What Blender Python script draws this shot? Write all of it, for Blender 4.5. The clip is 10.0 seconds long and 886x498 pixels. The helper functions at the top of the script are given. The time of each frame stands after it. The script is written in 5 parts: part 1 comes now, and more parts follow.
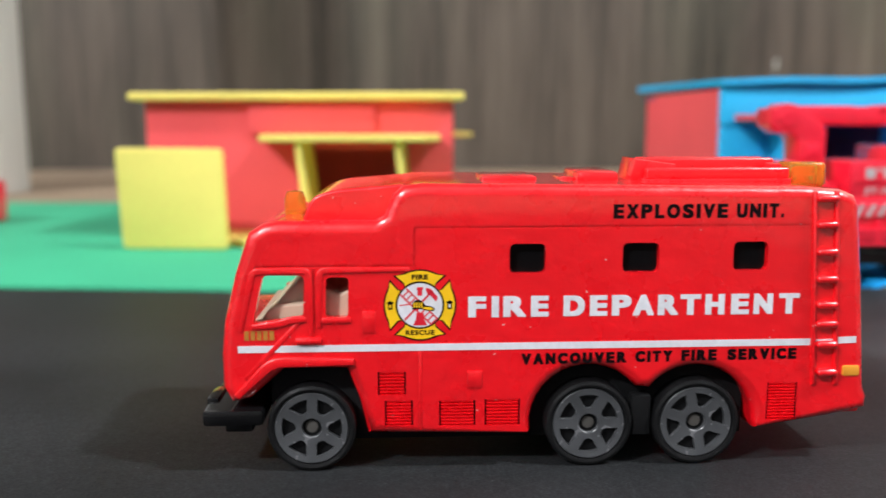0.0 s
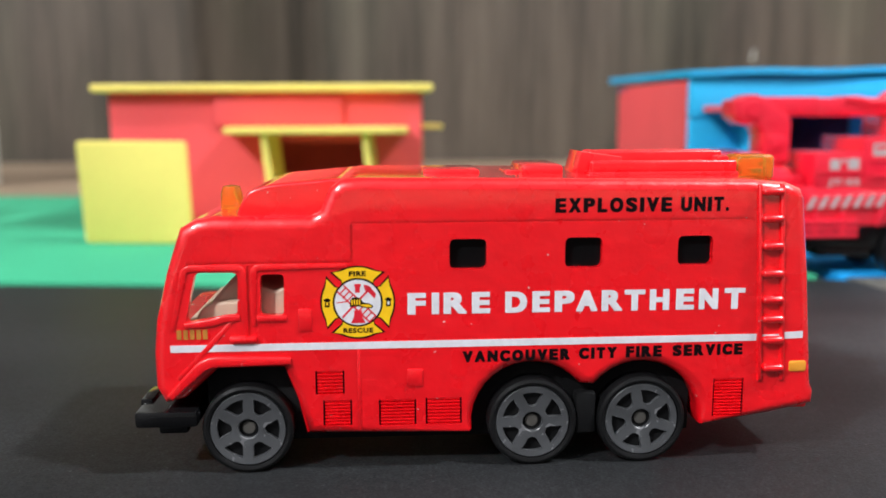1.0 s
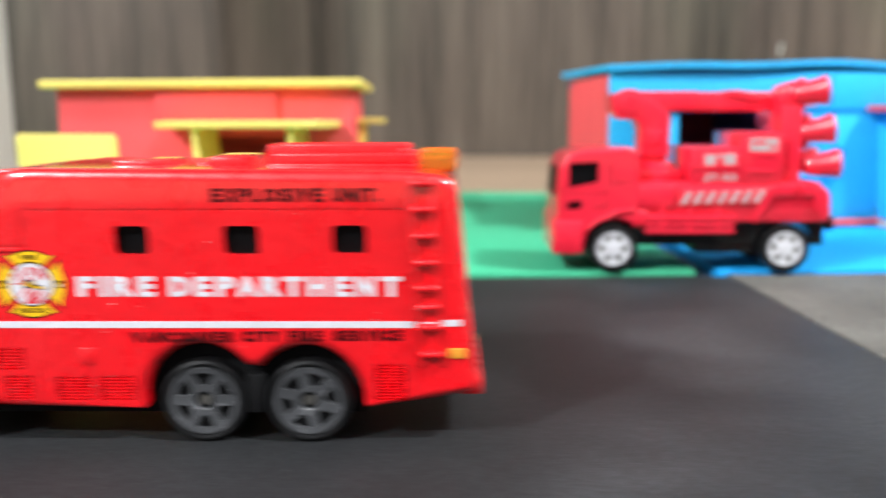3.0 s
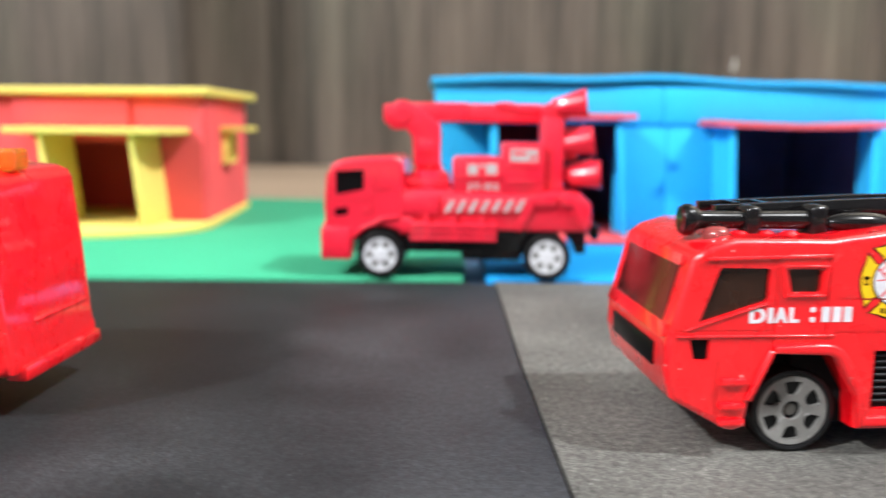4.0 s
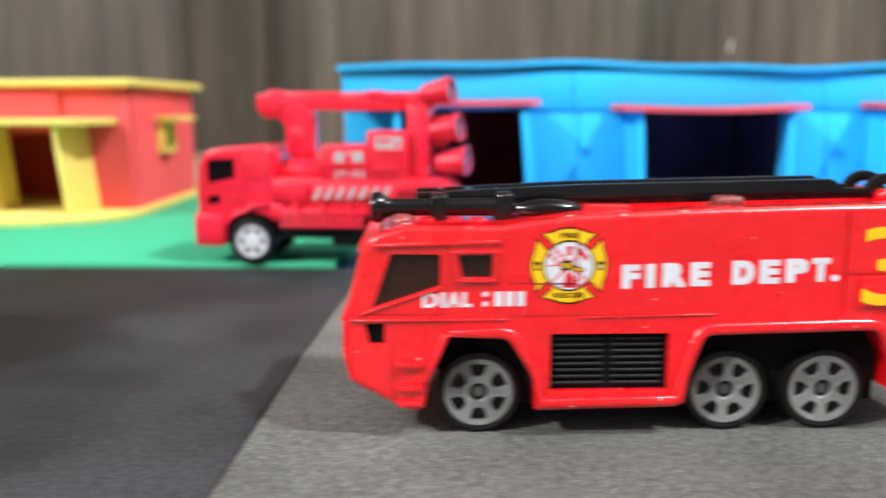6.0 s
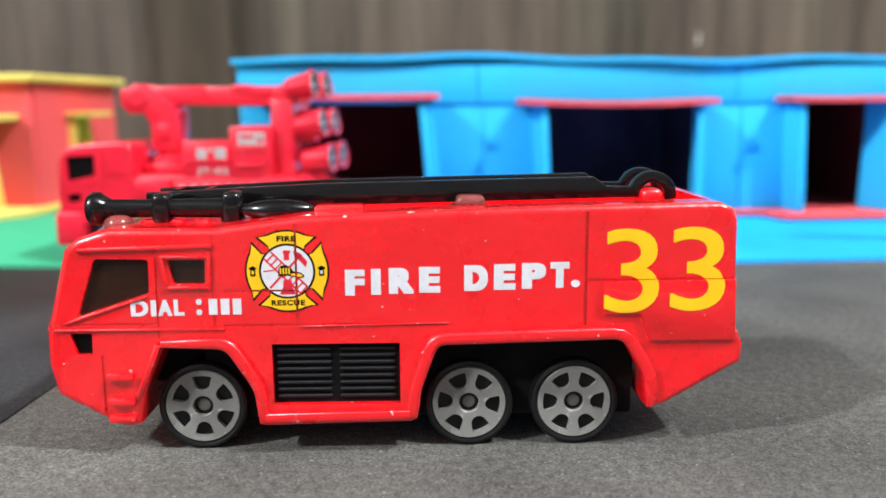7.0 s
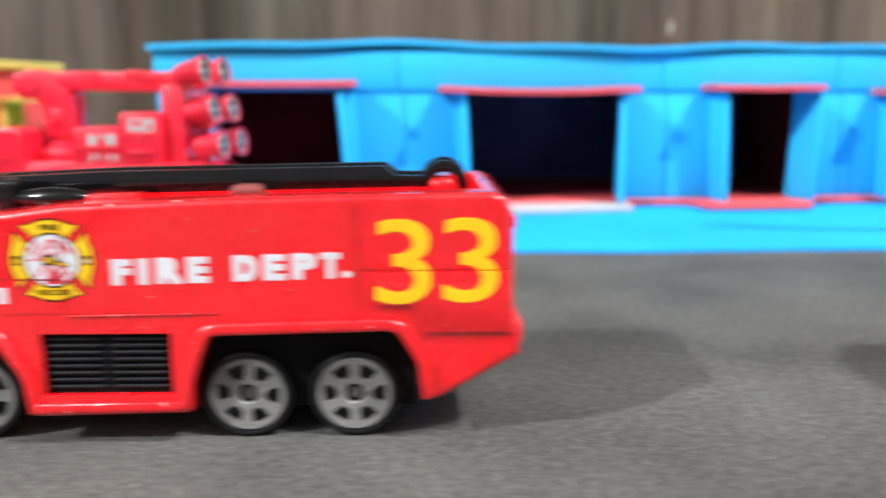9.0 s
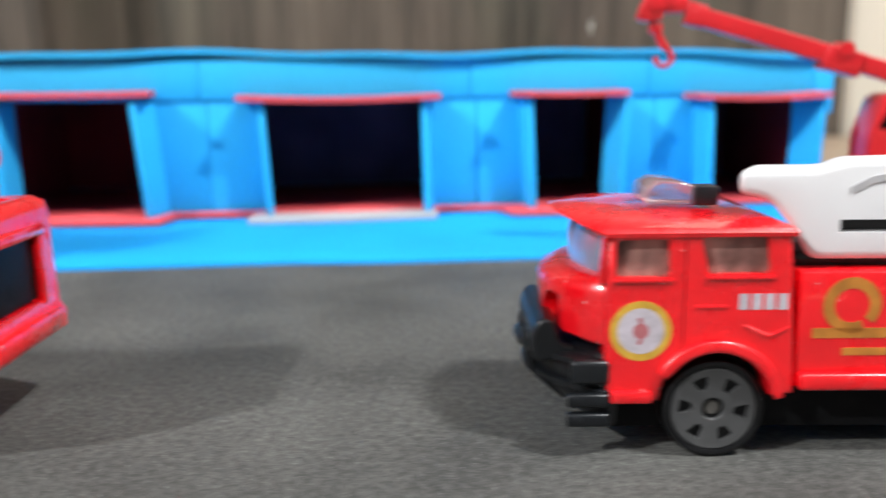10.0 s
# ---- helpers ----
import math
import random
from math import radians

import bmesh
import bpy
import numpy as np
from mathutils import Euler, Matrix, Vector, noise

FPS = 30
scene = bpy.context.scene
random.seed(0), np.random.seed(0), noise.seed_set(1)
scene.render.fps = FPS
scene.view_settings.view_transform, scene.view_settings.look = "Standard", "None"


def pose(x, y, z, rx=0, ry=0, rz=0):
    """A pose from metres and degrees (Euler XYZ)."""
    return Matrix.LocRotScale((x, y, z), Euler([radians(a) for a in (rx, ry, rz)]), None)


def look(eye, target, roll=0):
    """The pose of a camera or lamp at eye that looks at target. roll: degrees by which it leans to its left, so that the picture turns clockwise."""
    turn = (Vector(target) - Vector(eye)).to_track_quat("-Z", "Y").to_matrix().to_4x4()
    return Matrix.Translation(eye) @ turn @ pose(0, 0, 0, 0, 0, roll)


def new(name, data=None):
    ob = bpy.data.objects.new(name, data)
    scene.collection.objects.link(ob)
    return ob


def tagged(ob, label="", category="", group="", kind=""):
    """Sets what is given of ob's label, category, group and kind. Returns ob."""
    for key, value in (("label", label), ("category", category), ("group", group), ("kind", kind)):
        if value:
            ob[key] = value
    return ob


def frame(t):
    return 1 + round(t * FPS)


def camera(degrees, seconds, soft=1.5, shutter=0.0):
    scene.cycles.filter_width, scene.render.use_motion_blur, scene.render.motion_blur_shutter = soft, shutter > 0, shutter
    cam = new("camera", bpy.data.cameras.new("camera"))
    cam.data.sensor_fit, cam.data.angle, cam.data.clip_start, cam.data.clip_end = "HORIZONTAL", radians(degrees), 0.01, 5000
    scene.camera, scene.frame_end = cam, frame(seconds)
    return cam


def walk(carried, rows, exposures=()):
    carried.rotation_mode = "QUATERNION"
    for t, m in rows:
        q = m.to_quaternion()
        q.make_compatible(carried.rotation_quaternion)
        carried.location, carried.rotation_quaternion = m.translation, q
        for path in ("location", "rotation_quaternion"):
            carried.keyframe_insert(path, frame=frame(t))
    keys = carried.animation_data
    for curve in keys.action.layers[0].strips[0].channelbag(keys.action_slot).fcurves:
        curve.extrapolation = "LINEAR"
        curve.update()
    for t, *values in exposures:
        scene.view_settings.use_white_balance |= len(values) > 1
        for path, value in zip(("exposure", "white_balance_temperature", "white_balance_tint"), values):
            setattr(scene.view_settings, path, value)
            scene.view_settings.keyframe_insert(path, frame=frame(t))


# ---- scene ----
EXPOSURES = [(0.0, -0.24), (2.5, -0.10), (3.2, 0.18), (4.3, 0.16), (5.2, 0.16), (6.3, 0.0), (8.6, 0.0), (9.5, 0.16), (9.7, -0.18), (10.0, -0.22)]
cam = camera(55.0, 10.0, soft=1.5, shutter=0.5)
cam.data.dof.use_dof = True
cam.data.dof.focus_distance = 0.104
cam.data.dof.aperture_fstop = 20.0
PATH = [
 (0, (-0.01445, -0.09580, 0.04095), (-0.01470, 0.39888, -0.03179), -0.1),
 (0.5, (-0.01075, -0.09495, 0.04130), (-0.00350, 0.40117, -0.03445), -0.1),
 (1, (-0.00925, -0.09340, 0.04100), (-0.00025, 0.40047, -0.03652), -0.2),
 (1.5, (-0.00910, -0.09470, 0.04040), (0.00040, 0.40090, -0.02508), -0.2),
 (2, (-0.00885, -0.09510, 0.04060), (-0.00185, 0.40038, -0.02615), -0.2),
 (2.5, (-0.00415, -0.09505, 0.04075), (0.00135, 0.39844, -0.03950), -0.2),
 (3, (0.03890, -0.09695, 0.04075), (0.00841, 0.39563, -0.03947), -0.2),
 (3.2, (0.05430, -0.09505, 0.04100), (0.02680, 0.39753, -0.04026), -0.2),
 (4.3, (0.10825, -0.09965, 0.03975), (0.06176, 0.39302, -0.03174), 0.8),
 (4.5, (0.10865, -0.09990, 0.03965), (0.06039, 0.39249, -0.03262), 0.8),
 (5, (0.10995, -0.10125, 0.03980), (0.05869, 0.39131, -0.02921), 0.9),
 (5.2, (0.11090, -0.10170, 0.03985), (0.05464, 0.38988, -0.03216), 0.8),
 (6.3, (0.15970, -0.09215, 0.04140), (0.09519, 0.39642, -0.04311), -0.2),
 (6.5, (0.16625, -0.08805, 0.04100), (0.10125, 0.40023, -0.04476), -0.1),
 (7, (0.17775, -0.08615, 0.04090), (0.11301, 0.40230, -0.04409), -0.3),
 (7.5, (0.17770, -0.08650, 0.04085), (0.11269, 0.40182, -0.04466), -0.2),
 (8, (0.17785, -0.08715, 0.04085), (0.11061, 0.40105, -0.04364), -0.2),
 (8.5, (0.17820, -0.08695, 0.04080), (0.11021, 0.40097, -0.04469), -0.2),
 (9, (0.20335, -0.08130, 0.04090), (0.13960, 0.40577, -0.05132), 0.0),
 (9.5, (0.23700, -0.07665, 0.04235), (0.17691, 0.41076, -0.05063), -0.1),
 (9.7, (0.24955, -0.07490, 0.04285), (0.18879, 0.41293, -0.04842), -0.4),
 (10, (0.26465, -0.07250, 0.04390), (0.20613, 0.41517, -0.04963), -0.6),
]
walk(cam, [(t, look(eye, target, roll)) for t, eye, target, roll in PATH], EXPOSURES)

# ---- world and lamps: two hanging bulbs beside the table in a closed room ----
w = bpy.data.worlds.new("room_air")
scene.world = w
w.use_nodes = True
w.node_tree.nodes["Background"].inputs[0].default_value = (0.9, 0.95, 1.0, 1)
w.node_tree.nodes["Background"].inputs[1].default_value = 0.01


def hanging_bulb_light(x, y, z, watts, radius, colour):
    d = bpy.data.lights.new("hanging_bulb_light", "POINT")
    d.shadow_soft_size, d.energy, d.color = radius, watts, colour
    ob = new("hanging_bulb_light", d)
    ob.location = (x, y, z)
    return ob


hanging_bulb_light(-1.25, -1.22, 1.45, 212, 0.05, (0.96, 0.98, 1.0))
hanging_bulb_light(1.20, -0.35, 1.50, 150, 0.05, (0.96, 0.98, 1.0))


# ---- materials ----
def material(name, colour, rough=0.5, metal=0.0, grain=(0, 0), bump=(0, 0), stain=(0, 0), coat=0.0, ior=1.5, clear=0.0, mottle=(0, 0), chips=0.0, spec=0.5, chip_scale=420, chip_colour=(0.55, 0.35, 0.33), coat_rough=0.035, coat_ior=1.6, smudge=0.0):
    """grain, bump: (scale per metre, strength); stain: large soft variation."""
    m = bpy.data.materials.new(name)
    m.use_nodes = True
    nt = m.node_tree
    p = nt.nodes["Principled BSDF"]
    p.inputs["Base Color"].default_value = (*colour, 1)
    p.inputs["Roughness"].default_value = rough
    p.inputs["Metallic"].default_value = metal
    p.inputs["IOR"].default_value = ior
    p.inputs["Specular IOR Level"].default_value = spec
    p.inputs["Coat Weight"].default_value = coat
    p.inputs["Coat IOR"].default_value = coat_ior
    p.inputs["Coat Roughness"].default_value = coat_rough
    p.inputs["Transmission Weight"].default_value = clear
    co = nt.nodes.new("ShaderNodeTexCoord").outputs["Object"]

    def noise_at(scale, detail=3.0):
        n = nt.nodes.new("ShaderNodeTexNoise")
        n.inputs["Scale"].default_value, n.inputs["Detail"].default_value = scale, detail
        nt.links.new(co, n.inputs["Vector"])
        return n.outputs["Fac"]

    last = None
    for scale, strength in (grain, mottle, stain):
        if strength:
            mix = nt.nodes.new("ShaderNodeMix")
            mix.data_type, mix.blend_type = "RGBA", "MULTIPLY"
            ramp = nt.nodes.new("ShaderNodeMapRange")
            ramp.inputs[1].default_value, ramp.inputs[2].default_value = 0.3, 0.7
            ramp.inputs[3].default_value, ramp.inputs[4].default_value = 1 - strength, 1 + strength
            nt.links.new(noise_at(scale), ramp.inputs[0])
            mix.inputs[0].default_value = 1
            if last:
                nt.links.new(last, mix.inputs[6])
            else:
                mix.inputs[6].default_value = (*colour, 1)
            nt.links.new(ramp.outputs[0], mix.inputs[7])
            last = mix.outputs[2]
    if chips:
        mix = nt.nodes.new("ShaderNodeMix")
        mix.data_type = "RGBA"
        ramp = nt.nodes.new("ShaderNodeMapRange")
        ramp.inputs[1].default_value, ramp.inputs[2].default_value = chips, chips + 0.02
        nt.links.new(noise_at(chip_scale, 2.0), ramp.inputs[0])
        nt.links.new(ramp.outputs[0], mix.inputs[0])
        if last:
            nt.links.new(last, mix.inputs[6])
        else:
            mix.inputs[6].default_value = (*colour, 1)
        mix.inputs[7].default_value = (*chip_colour, 1)
        last = mix.outputs[2]
    if last:
        nt.links.new(last, p.inputs["Base Color"])
    if smudge:  # handled gloss: finger smears and rubbed patches
        for scale, socket, low, high in ((75, "Coat Roughness", coat_rough * 0.6, coat_rough + smudge), (210, "Roughness", rough * 0.8, rough * 1.35)):
            ramp = nt.nodes.new("ShaderNodeMapRange")
            ramp.inputs[1].default_value, ramp.inputs[2].default_value = 0.38, 0.68
            ramp.inputs[3].default_value, ramp.inputs[4].default_value = low, high
            nt.links.new(noise_at(scale, 5.0), ramp.inputs[0])
            nt.links.new(ramp.outputs[0], p.inputs[socket])
    if bump[1]:
        b = nt.nodes.new("ShaderNodeBump")
        b.inputs["Strength"].default_value, b.inputs["Distance"].default_value = bump[1], 0.0003
        nt.links.new(noise_at(bump[0], 4.0), b.inputs["Height"])
        nt.links.new(b.outputs[0], p.inputs["Normal"])
    return m


RED_PAINT = material("red_enamel_paint", (0.82, 0.003, 0.009), 0.30, coat=1.0, stain=(60, 0.06), bump=(500, 0.5), chips=0.735, chip_scale=1000, chip_colour=(0.70, 0.42, 0.40), coat_ior=1.65, smudge=0.04)
RED_PLASTIC = material("red_plastic", (0.80, 0.012, 0.040), 0.36, coat=0.8, stain=(90, 0.05), bump=(500, 0.12))
CRANE_RED = material("deep_red_plastic", (0.66, 0.010, 0.016), 0.38, coat=0.6, stain=(90, 0.06), bump=(500, 0.12))
BLACK_PLASTIC = material("black_plastic", (0.004, 0.004, 0.0045), 0.15, stain=(120, 0.2), bump=(350, 0.12), spec=0.5)
MATT_BLACK = material("matt_black_plastic", (0.008, 0.008, 0.010), 0.6, stain=(200, 0.3), bump=(700, 0.2), spec=0.25)
RUBBER = material("black_rubber", (0.0065, 0.0065, 0.007), 0.34, stain=(200, 0.25), bump=(900, 0.15), spec=0.3)
UNDERBODY = material("dull_black_underbody", (0.006, 0.006, 0.0065), 0.7, stain=(200, 0.3), spec=0.12)
RIM_MID = material("mid_grey_rim", (0.066, 0.066, 0.066), 0.45, metal=0.1, stain=(300, 0.15))
RIM_DARK = material("dark_grey_rim", (0.070, 0.072, 0.077), 0.32, metal=0.15, stain=(300, 0.2), chips=0.66, chip_scale=900, chip_colour=(0.17, 0.17, 0.18))
RIM_GREY = material("grey_rim", (0.215, 0.212, 0.200), 0.40, metal=0.1, grain=(1500, 0.06), stain=(300, 0.12), bump=(900, 0.2), chips=0.69, chip_scale=900, chip_colour=(0.36, 0.36, 0.35))
RIM_WHITE = material("white_rim", (0.60, 0.61, 0.64), 0.4)
PIN = material("axle_pin_metal", (0.17, 0.16, 0.145), 0.45, metal=0.6)
WHITE_INK = material("white_print", (0.68, 0.675, 0.72), 0.45, grain=(1500, 0.06), stain=(300, 0.06))
BLACK_INK = material("black_print", (0.006, 0.002, 0.003), 0.5, spec=0.12)
YELLOW_INK = material("yellow_print", (0.88, 0.52, 0.008), 0.4, stain=(300, 0.08))
GOLD_INK = material("gold_print", (0.75, 0.30, 0.03), 0.4)
RED_INK = material("red_print", (0.66, 0.012, 0.03), 0.4)
SILVER = material("silver_print", (0.55, 0.54, 0.55), 0.35, metal=0.3, stain=(400, 0.1))
LENS = material("grey_green_lens_plastic", (0.30, 0.36, 0.36), 0.2, stain=(400, 0.2))
AMBER = material("amber_plastic", (0.95, 0.36, 0.04), 0.10, clear=0.7, ior=1.45)
TINT = material("dark_brown_window_plastic", (0.030, 0.011, 0.006), 0.10, stain=(80, 0.3))
RED_TINT = material("dark_red_window_plastic", (0.085, 0.012, 0.011), 0.16, stain=(120, 0.4))
BLACK_PANE = material("black_window_plastic", (0.0035, 0.0035, 0.004), 0.35, spec=0.12)
BEIGE = material("beige_seat_plastic", (0.54, 0.42, 0.31), 0.45, stain=(200, 0.1))
# mottled colour stands for reflections and the cab behind clear panes
MAUVE = material("mottled_window_plastic", (0.34, 0.18, 0.15), 0.15, grain=(330, 0.5), stain=(160, 0.45), clear=0.15)
SMOKE = material("smoky_clear_plastic", (0.58, 0.45, 0.48), 0.12, clear=0.8)
ROSY_CLEAR = material("rosy_clear_plastic", (0.55, 0.16, 0.15), 0.15, clear=0.7)
SKY_PANE = material("bluish_windscreen_plastic", (0.26, 0.26, 0.42), 0.2, clear=0.40, stain=(100, 0.25))
DULL_YELLOW = material("dulled_yellow_print", (0.58, 0.34, 0.04), 0.5, stain=(400, 0.2))
DULL_GOLD = material("dulled_gold_print", (0.45, 0.17, 0.025), 0.5, stain=(400, 0.25))
ROSE_INK = material("faded_red_print", (0.42, 0.13, 0.14), 0.5, stain=(300, 0.2))
BADGE_INK = material("dulled_white_print", (0.50, 0.45, 0.49), 0.5, grain=(900, 0.12), stain=(300, 0.15))
WHITE_PLASTIC = material("white_plastic", (0.74, 0.73, 0.73), 0.35, stain=(60, 0.03))
SLATE = material("slate_rubber", (0.006, 0.0072, 0.009), 0.32, stain=(200, 0.2))
GREEN_FOAM = material("green_foam_sheet", (0.046, 0.37, 0.200), 0.75, grain=(1800, 0.07), stain=(12, 0.07), bump=(3500, 0.2), spec=0.22)
YARD_FOAM = material("deep_blue_foam_sheet", (0.010, 0.34, 0.80), 0.7, grain=(1800, 0.07), stain=(16, 0.08), bump=(3500, 0.2), spec=0.2)
BLUE_FOAM = material("blue_foam_sheet", (0.028, 0.47, 0.86), 0.7, grain=(1800, 0.07), stain=(16, 0.08), bump=(3500, 0.2), spec=0.22)
YELLOW_FOAM = material("yellow_foam_sheet", (0.81, 0.655, 0.165), 0.75, grain=(1800, 0.05), stain=(25, 0.06), bump=(3500, 0.2), spec=0.22)
PINK_FOAM = material("red_foam_sheet", (0.82, 0.095, 0.105), 0.75, grain=(1800, 0.05), stain=(22, 0.09), bump=(3500, 0.2), spec=0.22)
BLACK_FOAM = material("black_foam_sheet", (0.0175, 0.0186, 0.020), 0.6, mottle=(800, 0.26), grain=(2800, 0.55), stain=(30, 0.3), bump=(3000, 0.10), spec=0.14, chips=0.71, chip_scale=1300, chip_colour=(0.050, 0.051, 0.055))
GREY_FOAM = material("grey_foam_sheet", (0.078, 0.077, 0.071), 0.75, mottle=(800, 0.34), grain=(2800, 0.6), stain=(45, 0.25), bump=(3000, 0.10), spec=0.25, chips=0.70, chip_scale=1500, chip_colour=(0.24, 0.24, 0.23))
# dark navy and wine hold the shade inside and under the foam station
SHADE_NAVY = material("navy_shade", (0.095, 0.10, 0.22), 0.8, stain=(30, 0.3), spec=0.1)
SHADE_WINE = material("dark_red_shade", (0.22, 0.026, 0.040), 0.8, stain=(30, 0.2), spec=0.1)
MAT_WHITE = material("greyish_white_foam", (0.44, 0.43, 0.43), 0.8, grain=(1800, 0.08), bump=(3000, 0.25))
CREAM = material("cream_painted_wall", (0.62, 0.56, 0.46), 0.7, stain=(5, 0.05), bump=(300, 0.1))
WHITE_PAINT = material("white_painted_wood", (0.55, 0.55, 0.51), 0.5, stain=(8, 0.05), bump=(200, 0.1))
ROOM_PAINT = material("grey_room_paint", (0.14, 0.14, 0.145), 0.85, stain=(2, 0.06), spec=0.2)
CEILING_PAINT = material("grey_ceiling_paint", (0.36, 0.36, 0.36), 0.85, stain=(2, 0.06), spec=0.2)


def brightened(m, x0, x1, colour, amount):
    """Brightness put into a sheet's colour: paler from x0 to x1, in patches; colour multiplies the sheet's own."""
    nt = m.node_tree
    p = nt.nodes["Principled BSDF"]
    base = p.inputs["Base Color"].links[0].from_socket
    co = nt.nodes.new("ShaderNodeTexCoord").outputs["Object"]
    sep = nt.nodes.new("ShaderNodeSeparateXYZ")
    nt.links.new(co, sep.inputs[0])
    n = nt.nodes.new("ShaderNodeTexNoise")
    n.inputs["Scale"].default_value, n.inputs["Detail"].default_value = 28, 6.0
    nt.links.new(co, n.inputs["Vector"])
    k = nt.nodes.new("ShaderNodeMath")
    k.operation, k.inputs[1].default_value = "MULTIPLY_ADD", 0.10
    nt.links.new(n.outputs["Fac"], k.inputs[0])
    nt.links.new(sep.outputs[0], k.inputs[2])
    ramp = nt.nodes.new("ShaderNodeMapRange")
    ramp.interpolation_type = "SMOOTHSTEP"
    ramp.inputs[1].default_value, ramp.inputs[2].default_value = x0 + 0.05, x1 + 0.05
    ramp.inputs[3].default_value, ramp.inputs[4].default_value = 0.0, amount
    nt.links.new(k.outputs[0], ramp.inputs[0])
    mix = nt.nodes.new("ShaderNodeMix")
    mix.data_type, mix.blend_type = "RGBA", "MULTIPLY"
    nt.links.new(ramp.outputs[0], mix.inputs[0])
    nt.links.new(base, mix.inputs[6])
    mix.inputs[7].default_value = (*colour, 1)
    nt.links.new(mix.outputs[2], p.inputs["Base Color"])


# both road sheets get paler towards the seam, by colour alone
brightened(BLACK_FOAM, 0.045, 0.092, (2.6, 2.6, 2.6), 0.60)
brightened(GREY_FOAM, 0.190, 0.110, (1.86, 1.85, 1.81), 0.50)


def wood(name, dark, light, stretch, rough, scale, cast=None):
    """Streaky laminate; stretch: the axis along which the streaks run."""
    m = bpy.data.materials.new(name)
    m.use_nodes = True
    nt = m.node_tree
    p = nt.nodes["Principled BSDF"]
    co = nt.nodes.new("ShaderNodeTexCoord").outputs["Object"]
    mp = nt.nodes.new("ShaderNodeMapping")
    mp.inputs["Scale"].default_value = tuple(0.045 if a == stretch else 1.0 for a in "xyz")
    nt.links.new(co, mp.inputs[0])
    fac = None
    for s, weight in ((scale * 0.35, 0.30), (scale, 0.34), (scale * 3.4, 0.24), (scale * 11, 0.15)):
        n = nt.nodes.new("ShaderNodeTexNoise")
        n.inputs["Scale"].default_value, n.inputs["Detail"].default_value = s, 5.0
        nt.links.new(mp.outputs[0], n.inputs["Vector"])
        k = nt.nodes.new("ShaderNodeMath")
        k.operation = "MULTIPLY_ADD"
        k.inputs[1].default_value = weight
        nt.links.new(n.outputs["Fac"], k.inputs[0])
        if fac:
            nt.links.new(fac, k.inputs[2])
        else:
            k.inputs[2].default_value = 0.0
        fac = k.outputs[0]
    ramp = nt.nodes.new("ShaderNodeValToRGB")
    ramp.color_ramp.elements[0].position, ramp.color_ramp.elements[0].color = 0.40, (*dark, 1)
    ramp.color_ramp.elements[1].position, ramp.color_ramp.elements[1].color = 0.66, (*light, 1)
    nt.links.new(fac, ramp.inputs[0])
    out = ramp.outputs[0]
    if cast:  # broad uneven streaks of another tone in the print
        n = nt.nodes.new("ShaderNodeTexNoise")
        n.inputs["Scale"].default_value, n.inputs["Detail"].default_value = 9.0, 4.0
        wide = nt.nodes.new("ShaderNodeMapping")
        wide.inputs["Scale"].default_value = tuple(0.30 if a == stretch else 1.0 for a in "xyz")
        wide.inputs["Location"].default_value = (0.37, 0.0, 0.0)
        nt.links.new(co, wide.inputs[0])
        nt.links.new(wide.outputs[0], n.inputs["Vector"])
        amount = nt.nodes.new("ShaderNodeMapRange")
        amount.inputs[1].default_value, amount.inputs[2].default_value = 0.50, 0.68
        amount.inputs[4].default_value = 0.6
        nt.links.new(n.outputs["Fac"], amount.inputs[0])
        mix = nt.nodes.new("ShaderNodeMix")
        mix.data_type, mix.blend_type = "RGBA", "MULTIPLY"
        nt.links.new(amount.outputs[0], mix.inputs[0])
        nt.links.new(out, mix.inputs[6])
        mix.inputs[7].default_value = (*cast, 1)
        out = mix.outputs[2]
    nt.links.new(out, p.inputs["Base Color"])
    p.inputs["Roughness"].default_value = rough
    b = nt.nodes.new("ShaderNodeBump")
    b.inputs["Strength"].default_value, b.inputs["Distance"].default_value = 0.15, 0.0005
    nt.links.new(fac, b.inputs["Height"])
    nt.links.new(b.outputs[0], p.inputs["Normal"])
    return m


WALL_WOOD = wood("grey_brown_wood_laminate", (0.026, 0.0195, 0.0145), (0.150, 0.119, 0.091), "z", 0.5, 52, (0.76, 0.93, 0.82))
TABLE_WOOD = wood("light_brown_wood_table", (0.26, 0.18, 0.115), (0.44, 0.33, 0.23), "x", 0.5, 14)


# ---- mesh helpers, all in millimetres ----
def bm_prism(pts, y0, y1, bev=0.0, seg=2):
    """A polygon in (x, z), drawn out from y0 to y1; bev rounds the edges round both its ends."""
    bm = bmesh.new()
    a = [bm.verts.new((x, y0, z)) for x, z in pts]
    b = [bm.verts.new((x, y1, z)) for x, z in pts]
    n = len(pts)
    bm.faces.new(a), bm.faces.new(b[::-1])
    for i in range(n):
        bm.faces.new((a[i], b[i], b[(i + 1) % n], a[(i + 1) % n]))
    bmesh.ops.recalc_face_normals(bm, faces=bm.faces)
    if bev:
        rim = [e for e in bm.edges if abs(e.verts[0].co.y - e.verts[1].co.y) < 1e-6]
        bmesh.ops.bevel(bm, geom=rim, offset=bev, segments=seg, profile=0.5, affect="EDGES", clamp_overlap=True)
    return bm


